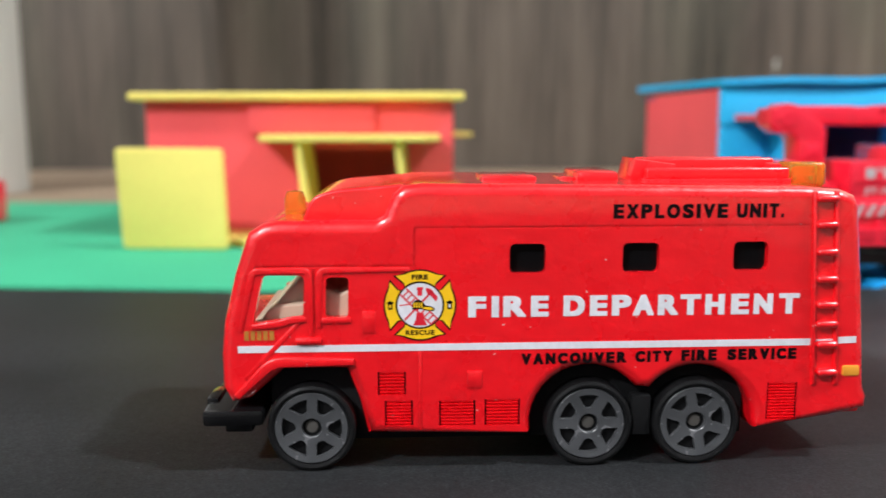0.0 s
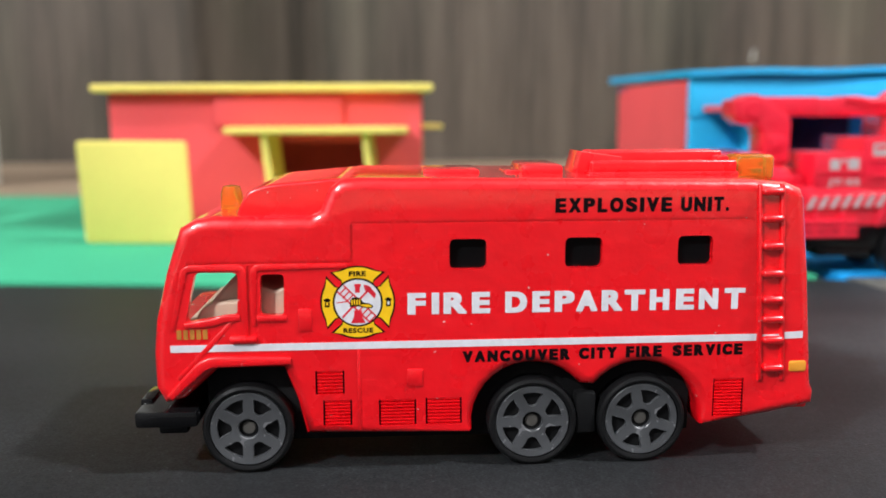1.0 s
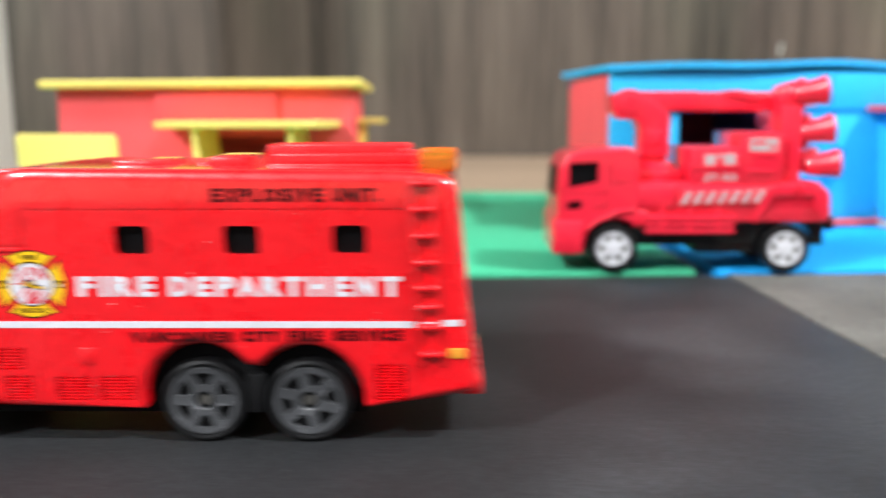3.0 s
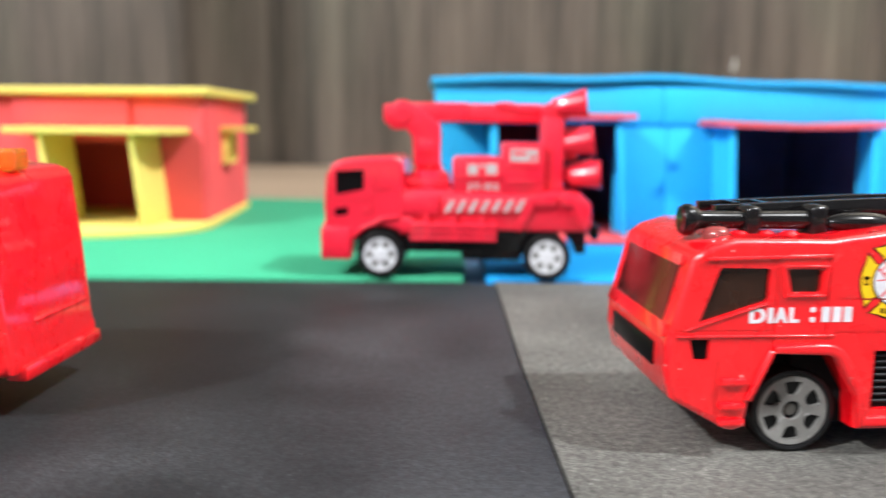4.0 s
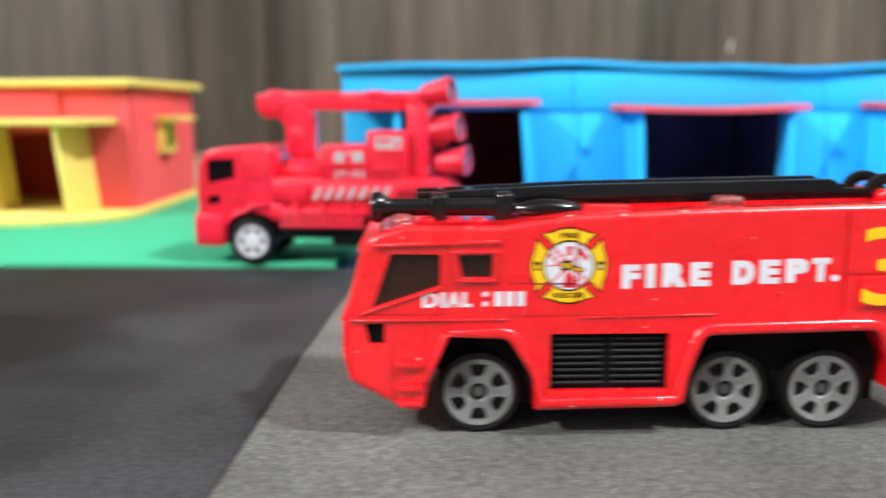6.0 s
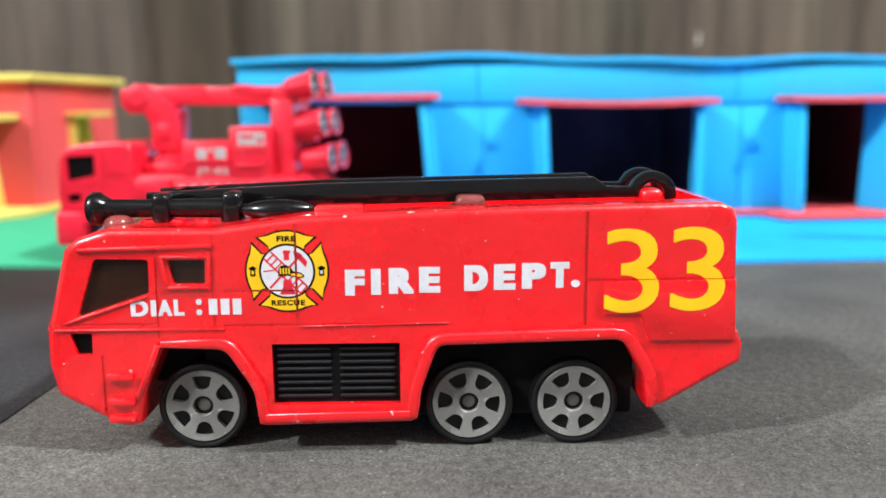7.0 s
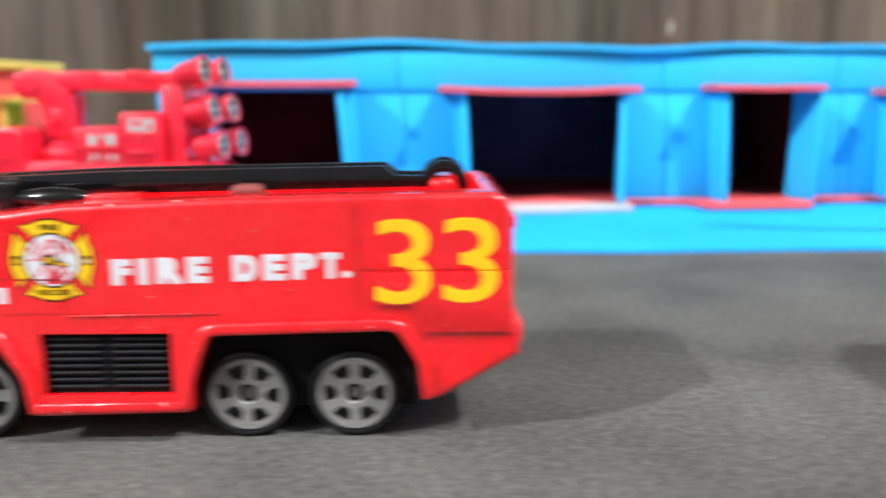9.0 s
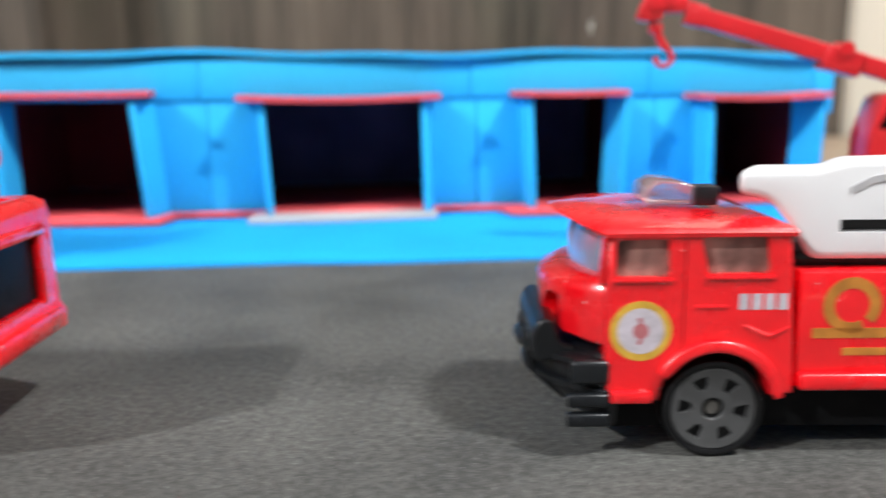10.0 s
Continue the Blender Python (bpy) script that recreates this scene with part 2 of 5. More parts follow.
def bm_box(x0, x1, y0, y1, z0, z1, bev=0.0, seg=2):
    bm = bmesh.new()
    bmesh.ops.create_cube(bm, size=1)
    for v in bm.verts:
        v.co = (x0 + (v.co.x + .5) * (x1 - x0), y0 + (v.co.y + .5) * (y1 - y0), z0 + (v.co.z + .5) * (z1 - z0))
    if bev:
        bmesh.ops.bevel(bm, geom=bm.edges[:], offset=bev, segments=seg, profile=0.5, affect="EDGES", clamp_overlap=True)
    return bm


def bm_turned(profile, axis="y", at=(0, 0, 0), seg=32):
    """A profile of (radius, along) turned round an axis through the point at."""
    bm = bmesh.new()
    rings = []
    for r, h in profile:
        ring = []
        for i in range(seg):
            a = 2 * math.pi * i / seg
            c, s = r * math.cos(a), r * math.sin(a)
            p = {"x": (h, c, s), "y": (c, h, s), "z": (c, s, h)}[axis]
            ring.append(bm.verts.new([p[k] + at[k] for k in range(3)]))
        rings.append(ring)
    for p, q in zip(rings, rings[1:]):
        for i in range(seg):
            bm.faces.new((p[i], p[(i + 1) % seg], q[(i + 1) % seg], q[i]))
    bmesh.ops.remove_doubles(bm, verts=bm.verts, dist=1e-4)
    for ring in (rings[0], rings[-1]):
        live = [v for v in ring if v.is_valid]
        if len(live) == seg:
            bm.faces.new(live)
    bmesh.ops.recalc_face_normals(bm, faces=bm.faces)
    return bm


def bm_strip(pts, width, y0, y1, bev=0.0):
    """A band of even width along a line in (x, z); bends and ends are rounded off where it has a bevel."""
    if bev and len(pts) > 2:
        path = [Vector(pts[0])]
        for p0, p1, p2 in zip(pts, pts[1:], pts[2:]):
            a, p, b = Vector(p0), Vector(p1), Vector(p2)
            ra, rb = min(width, (a - p).length * 0.4), min(width, (b - p).length * 0.4)
            st, en = p + (a - p).normalized() * ra, p + (b - p).normalized() * rb
            path += [(1 - t) ** 2 * st + 2 * t * (1 - t) * p + t * t * en for t in (0, 0.33, 0.67, 1)]
        pts = [tuple(q) for q in path + [Vector(pts[-1])]]
    left, right = [], []
    for i, (x, z) in enumerate(pts):
        (xa, za), (xb, zb) = pts[max(0, i - 1)], pts[min(len(pts) - 1, i + 1)]
        d = math.hypot(xb - xa, zb - za)
        nx, nz = -(zb - za) / d * width / 2, (xb - xa) / d * width / 2
        left.append((x + nx, z + nz)), right.append((x - nx, z - nz))
    if bev:
        for side in (left, right):
            side[0] = tuple(Vector(side[0]).lerp(Vector(pts[0]), 0.35))
            side[-1] = tuple(Vector(side[-1]).lerp(Vector(pts[-1]), 0.35))
    return bm_prism(left + right[::-1], y0, y1, bev, 3)


def joined(*bms):
    out = bmesh.new()
    for b in bms:
        me = bpy.data.meshes.new("piece")
        b.to_mesh(me), b.free()
        out.from_mesh(me)
        bpy.data.meshes.remove(me)
    return out


def moved(bm, m):
    bmesh.ops.transform(bm, matrix=m, verts=bm.verts)
    return bm


def rounded(pts, r, n=3):
    """The polygon with its corners rounded."""
    out = []
    k = len(pts)
    for i in range(k):
        p, a, b = Vector(pts[i]), Vector(pts[i - 1]), Vector(pts[(i + 1) % k])
        ra = min(r, (a - p).length * 0.45)
        rb = min(r, (b - p).length * 0.45)
        s, e = p + (a - p).normalized() * ra, p + (b - p).normalized() * rb
        for j in range(n + 1):
            t = j / n
            out.append(tuple((1 - t) ** 2 * s + 2 * t * (1 - t) * p + t * t * e))
    return out


def arc(cx, cz, r, a0, a1, n):
    return [(cx + r * math.cos(radians(a0 + (a1 - a0) * i / n)), cz + r * math.sin(radians(a0 + (a1 - a0) * i / n))) for i in range(n + 1)]


def bm_loft(rings):
    """Rings of (x, y, z) with equal counts, skinned together and capped."""
    bm = bmesh.new()
    vs = [[bm.verts.new(p) for p in ring] for ring in rings]
    for a, b in zip(vs, vs[1:]):
        for i in range(len(a)):
            bm.faces.new((a[i], a[(i + 1) % len(a)], b[(i + 1) % len(a)], b[i]))
    bm.faces.new(vs[0]), bm.faces.new(vs[-1])
    bmesh.ops.recalc_face_normals(bm, faces=bm.faces)
    return bm


def bm_pillow(pts, y0, y1, r, seg=4):
    """A polygon in (x, z), drawn out from y0 to y1, whose rims are rounded off by r."""
    n = len(pts)
    area = sum(pts[i][0] * pts[(i + 1) % n][1] - pts[(i + 1) % n][0] * pts[i][1] for i in range(n))
    turn = 1 if area > 0 else -1
    inward = []
    for i in range(n):
        a, p, b = Vector(pts[i - 1]), Vector(pts[i]), Vector(pts[(i + 1) % n])
        d0, d1 = (p - a).normalized(), (b - p).normalized()
        n0, n1 = Vector((-d0.y, d0.x)) * turn, Vector((-d1.y, d1.x)) * turn
        inward.append((n0 + n1) / max(0.6, 1 + n0.dot(n1)))
    for _ in range(30):  # hold back where the inset would fold over itself
        tight = set()
        for i in range(n):
            j = (i + 1) % n
            e = Vector(pts[j]) - Vector(pts[i])
            if (e + (inward[j] - inward[i]) * r).dot(e) < 0.25 * e.length_squared:
                tight |= {i, j}
        if not tight:
            break
        for i in tight:
            inward[i] = inward[i] * 0.85
    rings = []
    for k in list(range(seg + 1)) + list(range(seg, -1, -1)):
        q = radians(90 * k / seg)
        ins, dy = r * (1 - math.sin(q)), r * (1 - math.cos(q))
        y = y0 + dy if len(rings) <= seg else y1 - dy
        rings.append([(p[0] + v.x * ins, y, p[1] + v.y * ins) for p, v in zip(pts, inward)])
    return bm_loft(rings)


def mesh_of(name, bm, mat, smooth=32):
    bmesh.ops.scale(bm, vec=(0.001, 0.001, 0.001), verts=bm.verts)
    me = bpy.data.meshes.new(name)
    bm.to_mesh(me)
    bm.free()
    me.materials.append(mat)
    me.polygons.foreach_set("use_smooth", [bool(smooth)] * len(me.polygons))
    if smooth:
        me.set_sharp_from_angle(angle=radians(smooth))
    return me


def carved(bm, cutters):
    """bm with the cutters taken out of it, one after another; a cut that would swallow the whole is left out."""
    for cutter in cutters:
        tmp = []
        for b in (bm, cutter):
            me = bpy.data.meshes.new("cut")
            bmesh.ops.recalc_face_normals(b, faces=b.faces)
            b.to_mesh(me)
            tmp.append(new("cut", me))
        mod = tmp[0].modifiers.new("cut", "BOOLEAN")
        mod.object, mod.operation, mod.solver = tmp[1], "DIFFERENCE", "EXACT"
        dg = bpy.context.evaluated_depsgraph_get()
        dg.update()
        me = bpy.data.meshes.new_from_object(tmp[0].evaluated_get(dg))
        if len(me.vertices) > 0.95 * len(bm.verts):
            bm.free()
            bm = bmesh.new()
            bm.from_mesh(me)
        cutter.free()
        bpy.data.meshes.remove(me)
        for o in tmp:
            d = o.data
            bpy.data.objects.remove(o)
            bpy.data.meshes.remove(d)
    return bm


def part(name, bm, mat, parent, label="", smooth=32):
    ob = new(name, mesh_of(name, bm, mat, smooth))
    ob.parent = parent
    if smooth > 40:
        even = ob.modifiers.new("even_shading", "WEIGHTED_NORMAL")
        even.weight, even.keep_sharp = 90, True
    return tagged(ob, label) if label else ob


def parts(name, bms, mat, parent, label="", smooth=32):
    return [part(name, b, mat, parent, label, smooth) for b in bms]


def thing(name, m, label, category, group="", kind=""):
    ob = new(name)
    ob.empty_display_size = 0.02
    ob.matrix_world = m
    return tagged(ob, label, category, group, kind)


def lettering(words, parent, mat, x0, x1, z0, z1, y=-0.05, tilt=0.0, bold=0.0, label="", name="lettering", gap=1.0, heavy=0.0):
    """Words that fill the box x0..x1, z0..z1 (mm) on a side that faces -y."""
    cu = bpy.data.curves.new("words", "FONT")
    cu.body, cu.resolution_u, cu.offset, cu.extrude = words, (8 if words == "33" else 4), bold, 0.0
    cu.space_character = gap
    ob = new("words", cu)
    dg = bpy.context.evaluated_depsgraph_get()
    dg.update()
    me = bpy.data.meshes.new_from_object(ob.evaluated_get(dg))
    bpy.data.objects.remove(ob)
    bpy.data.curves.remove(cu)
    bm = bmesh.new()
    bm.from_mesh(me)
    bpy.data.meshes.remove(me)
    xs, ys = [v.co.x for v in bm.verts], [v.co.y for v in bm.verts]
    lo, hi, bot, top = min(xs), max(xs), min(ys), max(ys)
    for v in bm.verts:
        v.co = (x0 + (v.co.x - lo) / (hi - lo) * (x1 - x0), y, z0 + (v.co.y - bot) / (top - bot) * (z1 - z0))
    if heavy:
        bm = joined(*[moved(bm.copy(), Matrix.Translation((dx, dy, dz))) for dx, dy, dz in ((0, 0, 0), (-heavy, 0.004, 0), (heavy, 0.008, 0), (0, 0.012, -heavy * 0.6), (0, 0.016, heavy * 0.6))])
    ret = bmesh.ops.extrude_face_region(bm, geom=bm.faces[:])
    for v in ret["geom"]:
        if isinstance(v, bmesh.types.BMVert):
            v.co.y += abs(y) + 0.03
    bmesh.ops.recalc_face_normals(bm, faces=bm.faces)
    if tilt:
        moved(bm, Matrix.Translation((x0, 0, z0)) @ Matrix.Rotation(radians(-tilt), 4, "Y") @ Matrix.Translation((-x0, 0, -z0)))
    return part(name, bm, mat, parent, label, smooth=0)


def spelled(words, spans, parent, mat, z0, z1, y=-0.05, slope=0.0, heavy=0.1, bold=0.02, label="", name="lettering", split=None, low_y=0.0):
    """Words printed letter by letter on a side that faces -y: spans gives each letter's x0, x1 (mm), slope the rise of the line.
    split: a height at which the print steps out to low_y, where the panel under it does."""
    glyphs = []
    for ch, (a, b) in zip(words.replace(" ", ""), spans):
        cu = bpy.data.curves.new("words", "FONT")
        cu.body, cu.resolution_u, cu.offset = ch, 6, bold
        ob = new("words", cu)
        dg = bpy.context.evaluated_depsgraph_get()
        dg.update()
        me = bpy.data.meshes.new_from_object(ob.evaluated_get(dg))
        bpy.data.objects.remove(ob)
        bpy.data.curves.remove(cu)
        bm = bmesh.new()
        bm.from_mesh(me)
        bpy.data.meshes.remove(me)
        xs, ys = [v.co.x for v in bm.verts], [v.co.y for v in bm.verts]
        lo, hi, bot, top = min(xs), max(xs), min(ys), max(ys)
        base = z0 + slope * ((a + b) / 2 - spans[0][0])
        tall = 0.28 * (z1 - z0) if ch == "." else z1 - z0
        h = 0.0 if ch in "I." else min(heavy, 0.2 * (b - a))
        for v in bm.verts:
            v.co = (a + h + (v.co.x - lo) / (hi - lo) * (b - a - 2 * h), y, base + h * 0.6 + (v.co.y - bot) / (top - bot) * (tall - 1.2 * h))
        if h:
            steps = [(0, 0), (-1, 0), (1, 0), (-0.5, 0), (0.5, 0), (0, -0.6), (0, 0.6), (-1, -0.6), (1, -0.6), (-1, 0.6), (1, 0.6)]
            bm = joined(*[moved(bm.copy(), Matrix.Translation((dx * h, 0.003 * k, dz * h))) for k, (dx, dz) in enumerate(steps)])
        glyphs.append(bm)
    flat = joined(*glyphs)
    halves = [(flat, y)]
    if split is not None:
        low = flat.copy()
        bmesh.ops.bisect_plane(flat, geom=flat.verts[:] + flat.edges[:] + flat.faces[:], plane_co=(0, 0, split), plane_no=(0, 0, 1), clear_inner=True)
        bmesh.ops.bisect_plane(low, geom=low.verts[:] + low.edges[:] + low.faces[:], plane_co=(0, 0, split), plane_no=(0, 0, 1), clear_outer=True)
        moved(low, Matrix.Translation((0, low_y - y, 0)))
        halves.append((low, low_y))
    for bm, level in halves:
        ret = bmesh.ops.extrude_face_region(bm, geom=bm.faces[:])
        for v in ret["geom"]:
            if isinstance(v, bmesh.types.BMVert):
                v.co.y += abs(level - (y if level == y else low_y)) + 0.09
        bmesh.ops.recalc_face_normals(bm, faces=bm.faces)
        part(name, bm, mat, parent, label, smooth=0)


LETTER_WIDTHS = dict(zip("ACDEFILNOPRSTUVXY.", (0.74, 0.72, 0.70, 0.62, 0.58, 0.25, 0.56, 0.72, 0.78, 0.66, 0.70, 0.66, 0.62, 0.70, 0.70, 0.70, 0.68, 0.20)))


def spaced(words, x0, x1, gap=0.15):
    """The span of each letter of a grotesque face along x0..x1."""
    widths = [LETTER_WIDTHS[ch] for ch in words]
    k = (x1 - x0) / (sum(widths) + gap * (len(words) - 1))
    out, x = [], x0
    for w in widths:
        out.append((x, x + w * k))
        x += (w + gap) * k
    return out


def sheet(pts, z0, z1, bev=0.25):
    """A flat polygon in (x, y), from z0 to z1."""
    bm = bm_prism(pts, z0, z1, bev, 2)
    for v in bm.verts:
        v.co = (v.co.x, v.co.z, v.co.y)
    bmesh.ops.recalc_face_normals(bm, faces=bm.faces)
    return bm


# ---- wheels ----
WHEELS = {}


def wheel(parent, x, y, z, r, width, rim_mat, far=False, spin=0.0, rim_r=0.84, hole=(20, 0.43, 0.83, 0.17), pin_on=True):
    """A wheel whose outer face is at y, facing -y (or +y on the far side); hole: half angle, inner and outer share of the rim, radius of the inner end."""
    key = (r, rim_mat.name, rim_r)
    if key not in WHEELS:
        rr = r * rim_r
        tyre = bm_turned([(rr, 0.9), (rr, 0.35), (rr + 0.12, 0.12), (r - 0.45, 0.0), (r - 0.12, 0.15), (r, 0.5), (r, width - 0.5),
                          (r - 0.4, width), (rr, width), (rr - 0.1, width - 0.2), (rr - 0.1, 3.3), (0.0, 3.2)], seg=48)
        disc = bm_turned([(rr * 0.265, 1.0), (rr * 0.265, 0.36), (rr * 0.285, 0.28), (rr * 0.44, 0.26), (rr * 0.86, 0.24), (rr * 0.93, 0.18), (rr * 0.975, 0.16), (rr - 0.02, 0.26), (rr - 0.02, 1.1)], seg=48)
        half, q0, q1, w = radians(hole[0]), rr * hole[1], rr * hole[2], rr * hole[3]
        # each opening: a round inner end, straight flaring sides and sharp outer corners
        opening = [(q1 * math.cos(half * k / 4), q1 * math.sin(half * k / 4)) for k in range(-4, 5)]
        opening += [(q0 + w + w * math.cos(radians(v)), w * math.sin(radians(v))) for v in range(100, 261, 20)]
        cutters = []
        for k in range(6):
            c, n = math.cos(math.pi / 3 * k), math.sin(math.pi / 3 * k)
            cutters.append(bm_prism([(u * c - v * n, u * n + v * c) for u, v in opening], -1, 2.4))
        rim = carved(disc, cutters)
        pin = bm_turned([(rr * 0.19, 3.1), (rr * 0.19, 0.95), (rr * 0.16, 0.78), (0, 0.70)], seg=16)
        WHEELS[key] = (mesh_of("wheel", tyre, RUBBER), mesh_of("rim", rim, rim_mat, 30), mesh_of("axle_pin", pin, PIN))
    me = WHEELS[key]
    ob = new("wheel", me[0])
    ob.parent = parent
    ob.matrix_basis = Matrix.Translation((x / 1000, y / 1000, z / 1000)) @ Matrix.Rotation(math.pi if far else 0, 4, "Z") @ Matrix.Rotation(radians(spin), 4, "Y")
    for name, data in (("rim", me[1]), ("axle_pin", me[2]))[: 2 if pin_on else 1]:
        c = new(name, data)
        c.parent = ob
    return ob


# ---- a fire service emblem: cross, white disc, plain red and yellow shapes ----
def emblem(parent, cx, cz, r, y=-0.04, words=True, grooves=()):
    """grooves: (x0, x1, z0, z1) of body grooves that part the print."""
    def printed(pts, y0, y1):
        bm = bm_prism(pts, y0, y1)
        return carved(bm, [bm_box(a, b, -1, 1, c, d) for a, b, c, d in grooves]) if grooves else bm

    def sector(mid, half, r0, r1):
        """One arm of the cross: a sector with sharp flared corners."""
        out = [(r1 * {6: 1.10, 5: 1.035}.get(abs(k), 1.0), mid + half * k / 6) for k in range(-6, 7)]
        out += [(r0 + 0.25 * (r1 - r0), mid + half * 0.90), (r0, mid + half * 0.98)] + [(r0, mid + half * 0.98 * k / 6) for k in range(5, -6, -1)] + [(r0, mid - half * 0.98), (r0 + 0.25 * (r1 - r0), mid - half * 0.90)]
        return [(cx + r * q * math.cos(radians(a)), cz + r * q * math.sin(radians(a))) for q, a in out]

    def at(*pts):
        return [(cx + r * u, cz + r * v) for u, v in pts]

    e = part("emblem", printed(arc(cx, cz, r * 0.675, 0, 354, 59), y - 0.03, 0.03), BLACK_INK, parent, "round fire service emblem with four yellow arms")
    for k in range(4):
        part("arm_edge", printed(sector(90 * k, 41.5, 0.66, 1.03), y, 0.03), BLACK_INK, e)
        part("arm", printed(sector(90 * k, 38.5, 0.69, 0.985), y - 0.02, 0.03), YELLOW_INK, e, "yellow cross arm")
    part("disc", printed(arc(cx, cz, r * 0.635, 0, 354, 59), y - 0.05, y), WHITE_INK, e, "white disc")
    reds = []
    for off in (-0.085, 0.085):
        reds.append(bm_strip(at((-0.47 + off, 0.40 + off), (0.40 + off, -0.47 + off)), 0.045 * r, y - 0.062, y))
    for k in range(9):
        f = -0.40 + 0.10 * k
        reds.append(bm_strip(at((f - 0.11, -f - 0.17), (f + 0.09, -f + 0.03)), 0.04 * r, y - 0.060, y))
    reds += [bm_strip(at((-0.43, -0.42), (0.36, 0.42)), 0.055 * r, y - 0.066, y),
             printed(at((0.16, 0.50), (0.30, 0.47), (0.50, 0.24), (0.46, 0.10), (0.30, 0.28), (0.20, 0.34)), y - 0.066, y),
             printed(at((-0.08, 0.52), (0.09, 0.52), (0.09, 0.46), (0.06, 0.44), (0.06, 0.28), (-0.07, 0.28), (-0.07, 0.44), (-0.09, 0.46)), y - 0.069, y),
             printed(at((-0.20, -0.58), (0.20, -0.58), (0.12, -0.40), (0.10, -0.22), (-0.10, -0.22), (-0.11, -0.40)), y - 0.069, y),
             bm_strip(at((-0.58, 0.0), (-0.30, 0.03)), 0.03 * r, y - 0.062, y)]
    part("red_motif", joined(*reds), RED_INK, e, "red ladder and tool shapes")
    part("helmet_edge", printed(at((-0.22, -0.12), (-0.21, 0.07), (-0.15, 0.14), (-0.02, 0.16), (0.09, 0.09), (0.15, 0.0), (0.32, -0.03), (0.42, -0.10), (0.40, -0.16), (0.26, -0.165), (0.0, -0.10)), y - 0.08, y), BLACK_INK, e)
    part("helmet", joined(*[printed(at((a, -0.07), (a - 0.005, 0.06), (a + 0.035, 0.10), (a + 0.04, -0.06)), y - 0.09, y) for a in (-0.18, -0.11, -0.04, 0.03)],
                          printed(at((0.12, -0.05), (0.30, -0.055), (0.38, -0.105), (0.37, -0.13), (0.26, -0.14), (0.06, -0.085)), y - 0.09, y)), YELLOW_INK, e, "yellow striped helmet")
    for sgn in (-1, 1):
        c = 0.84 * sgn
        part("side_mark", joined(bm_prism(rounded(at((c - 0.07, -0.12), (c + 0.07, -0.12), (c + 0.05, 0.13), (c - 0.05, 0.13)), 0.04 * r), y - 0.04, y), bm_prism(at((c - 0.09, 0.05), (c + 0.09, 0.05), (c + 0.09, 0.10), (c - 0.09, 0.10)), y - 0.04, y)), BLACK_INK, e)
        part("side_mark_centre", bm_prism(at((c - 0.03, -0.07), (c + 0.03, -0.07), (c + 0.03, 0.02), (c - 0.03, 0.02)), y - 0.055, y), YELLOW_INK if sgn < 0 else WHITE_INK, e)
    if words:
        lettering("FIRE", e, BLACK_INK, cx - 0.23 * r, cx + 0.23 * r, cz + 0.74 * r, cz + 0.88 * r, y - 0.04, bold=0.045, gap=1.1)
        lettering("RESCUE", e, BLACK_INK, cx - 0.41 * r, cx + 0.41 * r, cz - 0.86 * r, cz - 0.72 * r, y - 0.04, bold=0.04, gap=1.15)
    return e


def bars(parent, mat, x0, x1, z0, z1, n, y=-0.05, name="marking", label=""):
    """Writing that cannot be read: a row of upright bars."""
    step = (x1 - x0) / n
    return part(name, joined(*[bm_box(x0 + i * step, x0 + (i + 0.72) * step, y, 0.03, z0, z1) for i in range(n)]), mat, parent, label)


def vent(parent, x0, x1, z0, z1, ribs):
    """Louvres set in a shallow pocket; black strips at its ends stand for the shade of slits."""
    slats, step = [], (z1 - z0) / ribs
    for i in range(ribs):
        z = z0 + i * step
        tooth = bm_prism([(0.3, z), (0.02, z + step * 0.72), (0.02, z + step * 0.9), (0.3, z + step)], -x1 + 0.2, -x0 - 0.2)
        slats.append(moved(tooth, Matrix.Rotation(math.pi / 2, 4, "Z")))
    p = part("louvre_panel", joined(*slats), RED_PAINT, parent, "ribbed louvre panel")
    for x in (x0, x1 - 0.2):
        part("slit_shade", bm_box(x, x + 0.2, 0.25, 0.55, z0, z1), BLACK_INK, p)


# ---- the room, the table and the ground sheets ----
def slab(name, x0, x1, y0, y1, z0, z1, mat, label, category):
    bm = bm_box(x0 * 1000, x1 * 1000, y0 * 1000, y1 * 1000, z0 * 1000, z1 * 1000, 1.0)
    ob = new(name, mesh_of(name, bm, mat))
    return tagged(ob, label, category, kind="structure")


slab("wall_north", -2.1, 0.53, 0.74, 0.78, -0.75, 1.70, WALL_WOOD, "grey-brown wood-grain laminate back panel behind the table", "wall")
slab("wall_north_side", 0.532, 2.2, 0.752, 0.80, -0.75, 1.70, CREAM, "plain cream wall beside the wood panel", "wall")
slab("wall_south", -2.1, 2.2, -1.9, -1.86, -0.75, 1.70, ROOM_PAINT, "plain grey room wall", "wall")
slab("wall_west", -2.14, -2.102, -1.86, 0.74, -0.75, 1.70, ROOM_PAINT, "plain grey room wall", "wall")
slab("wall_east", 2.202, 2.24, -1.86, 0.752, -0.75, 1.70, ROOM_PAINT, "plain grey room wall", "wall")
slab("ceiling", -2.1, 2.2, -1.86, 0.74, 1.702, 1.74, CEILING_PAINT, "plain grey ceiling", "ceiling")
slab("floor", -2.1, 2.2, -1.86, 0.738, -0.80, -0.752, TABLE_WOOD, "plain wooden room floor under the table", "floor")
slab("trim", -0.372, -0.2885, 0.430, 0.47, -0.0030, 0.60, WHITE_PAINT, "white painted upright post behind the green sheet", "post")

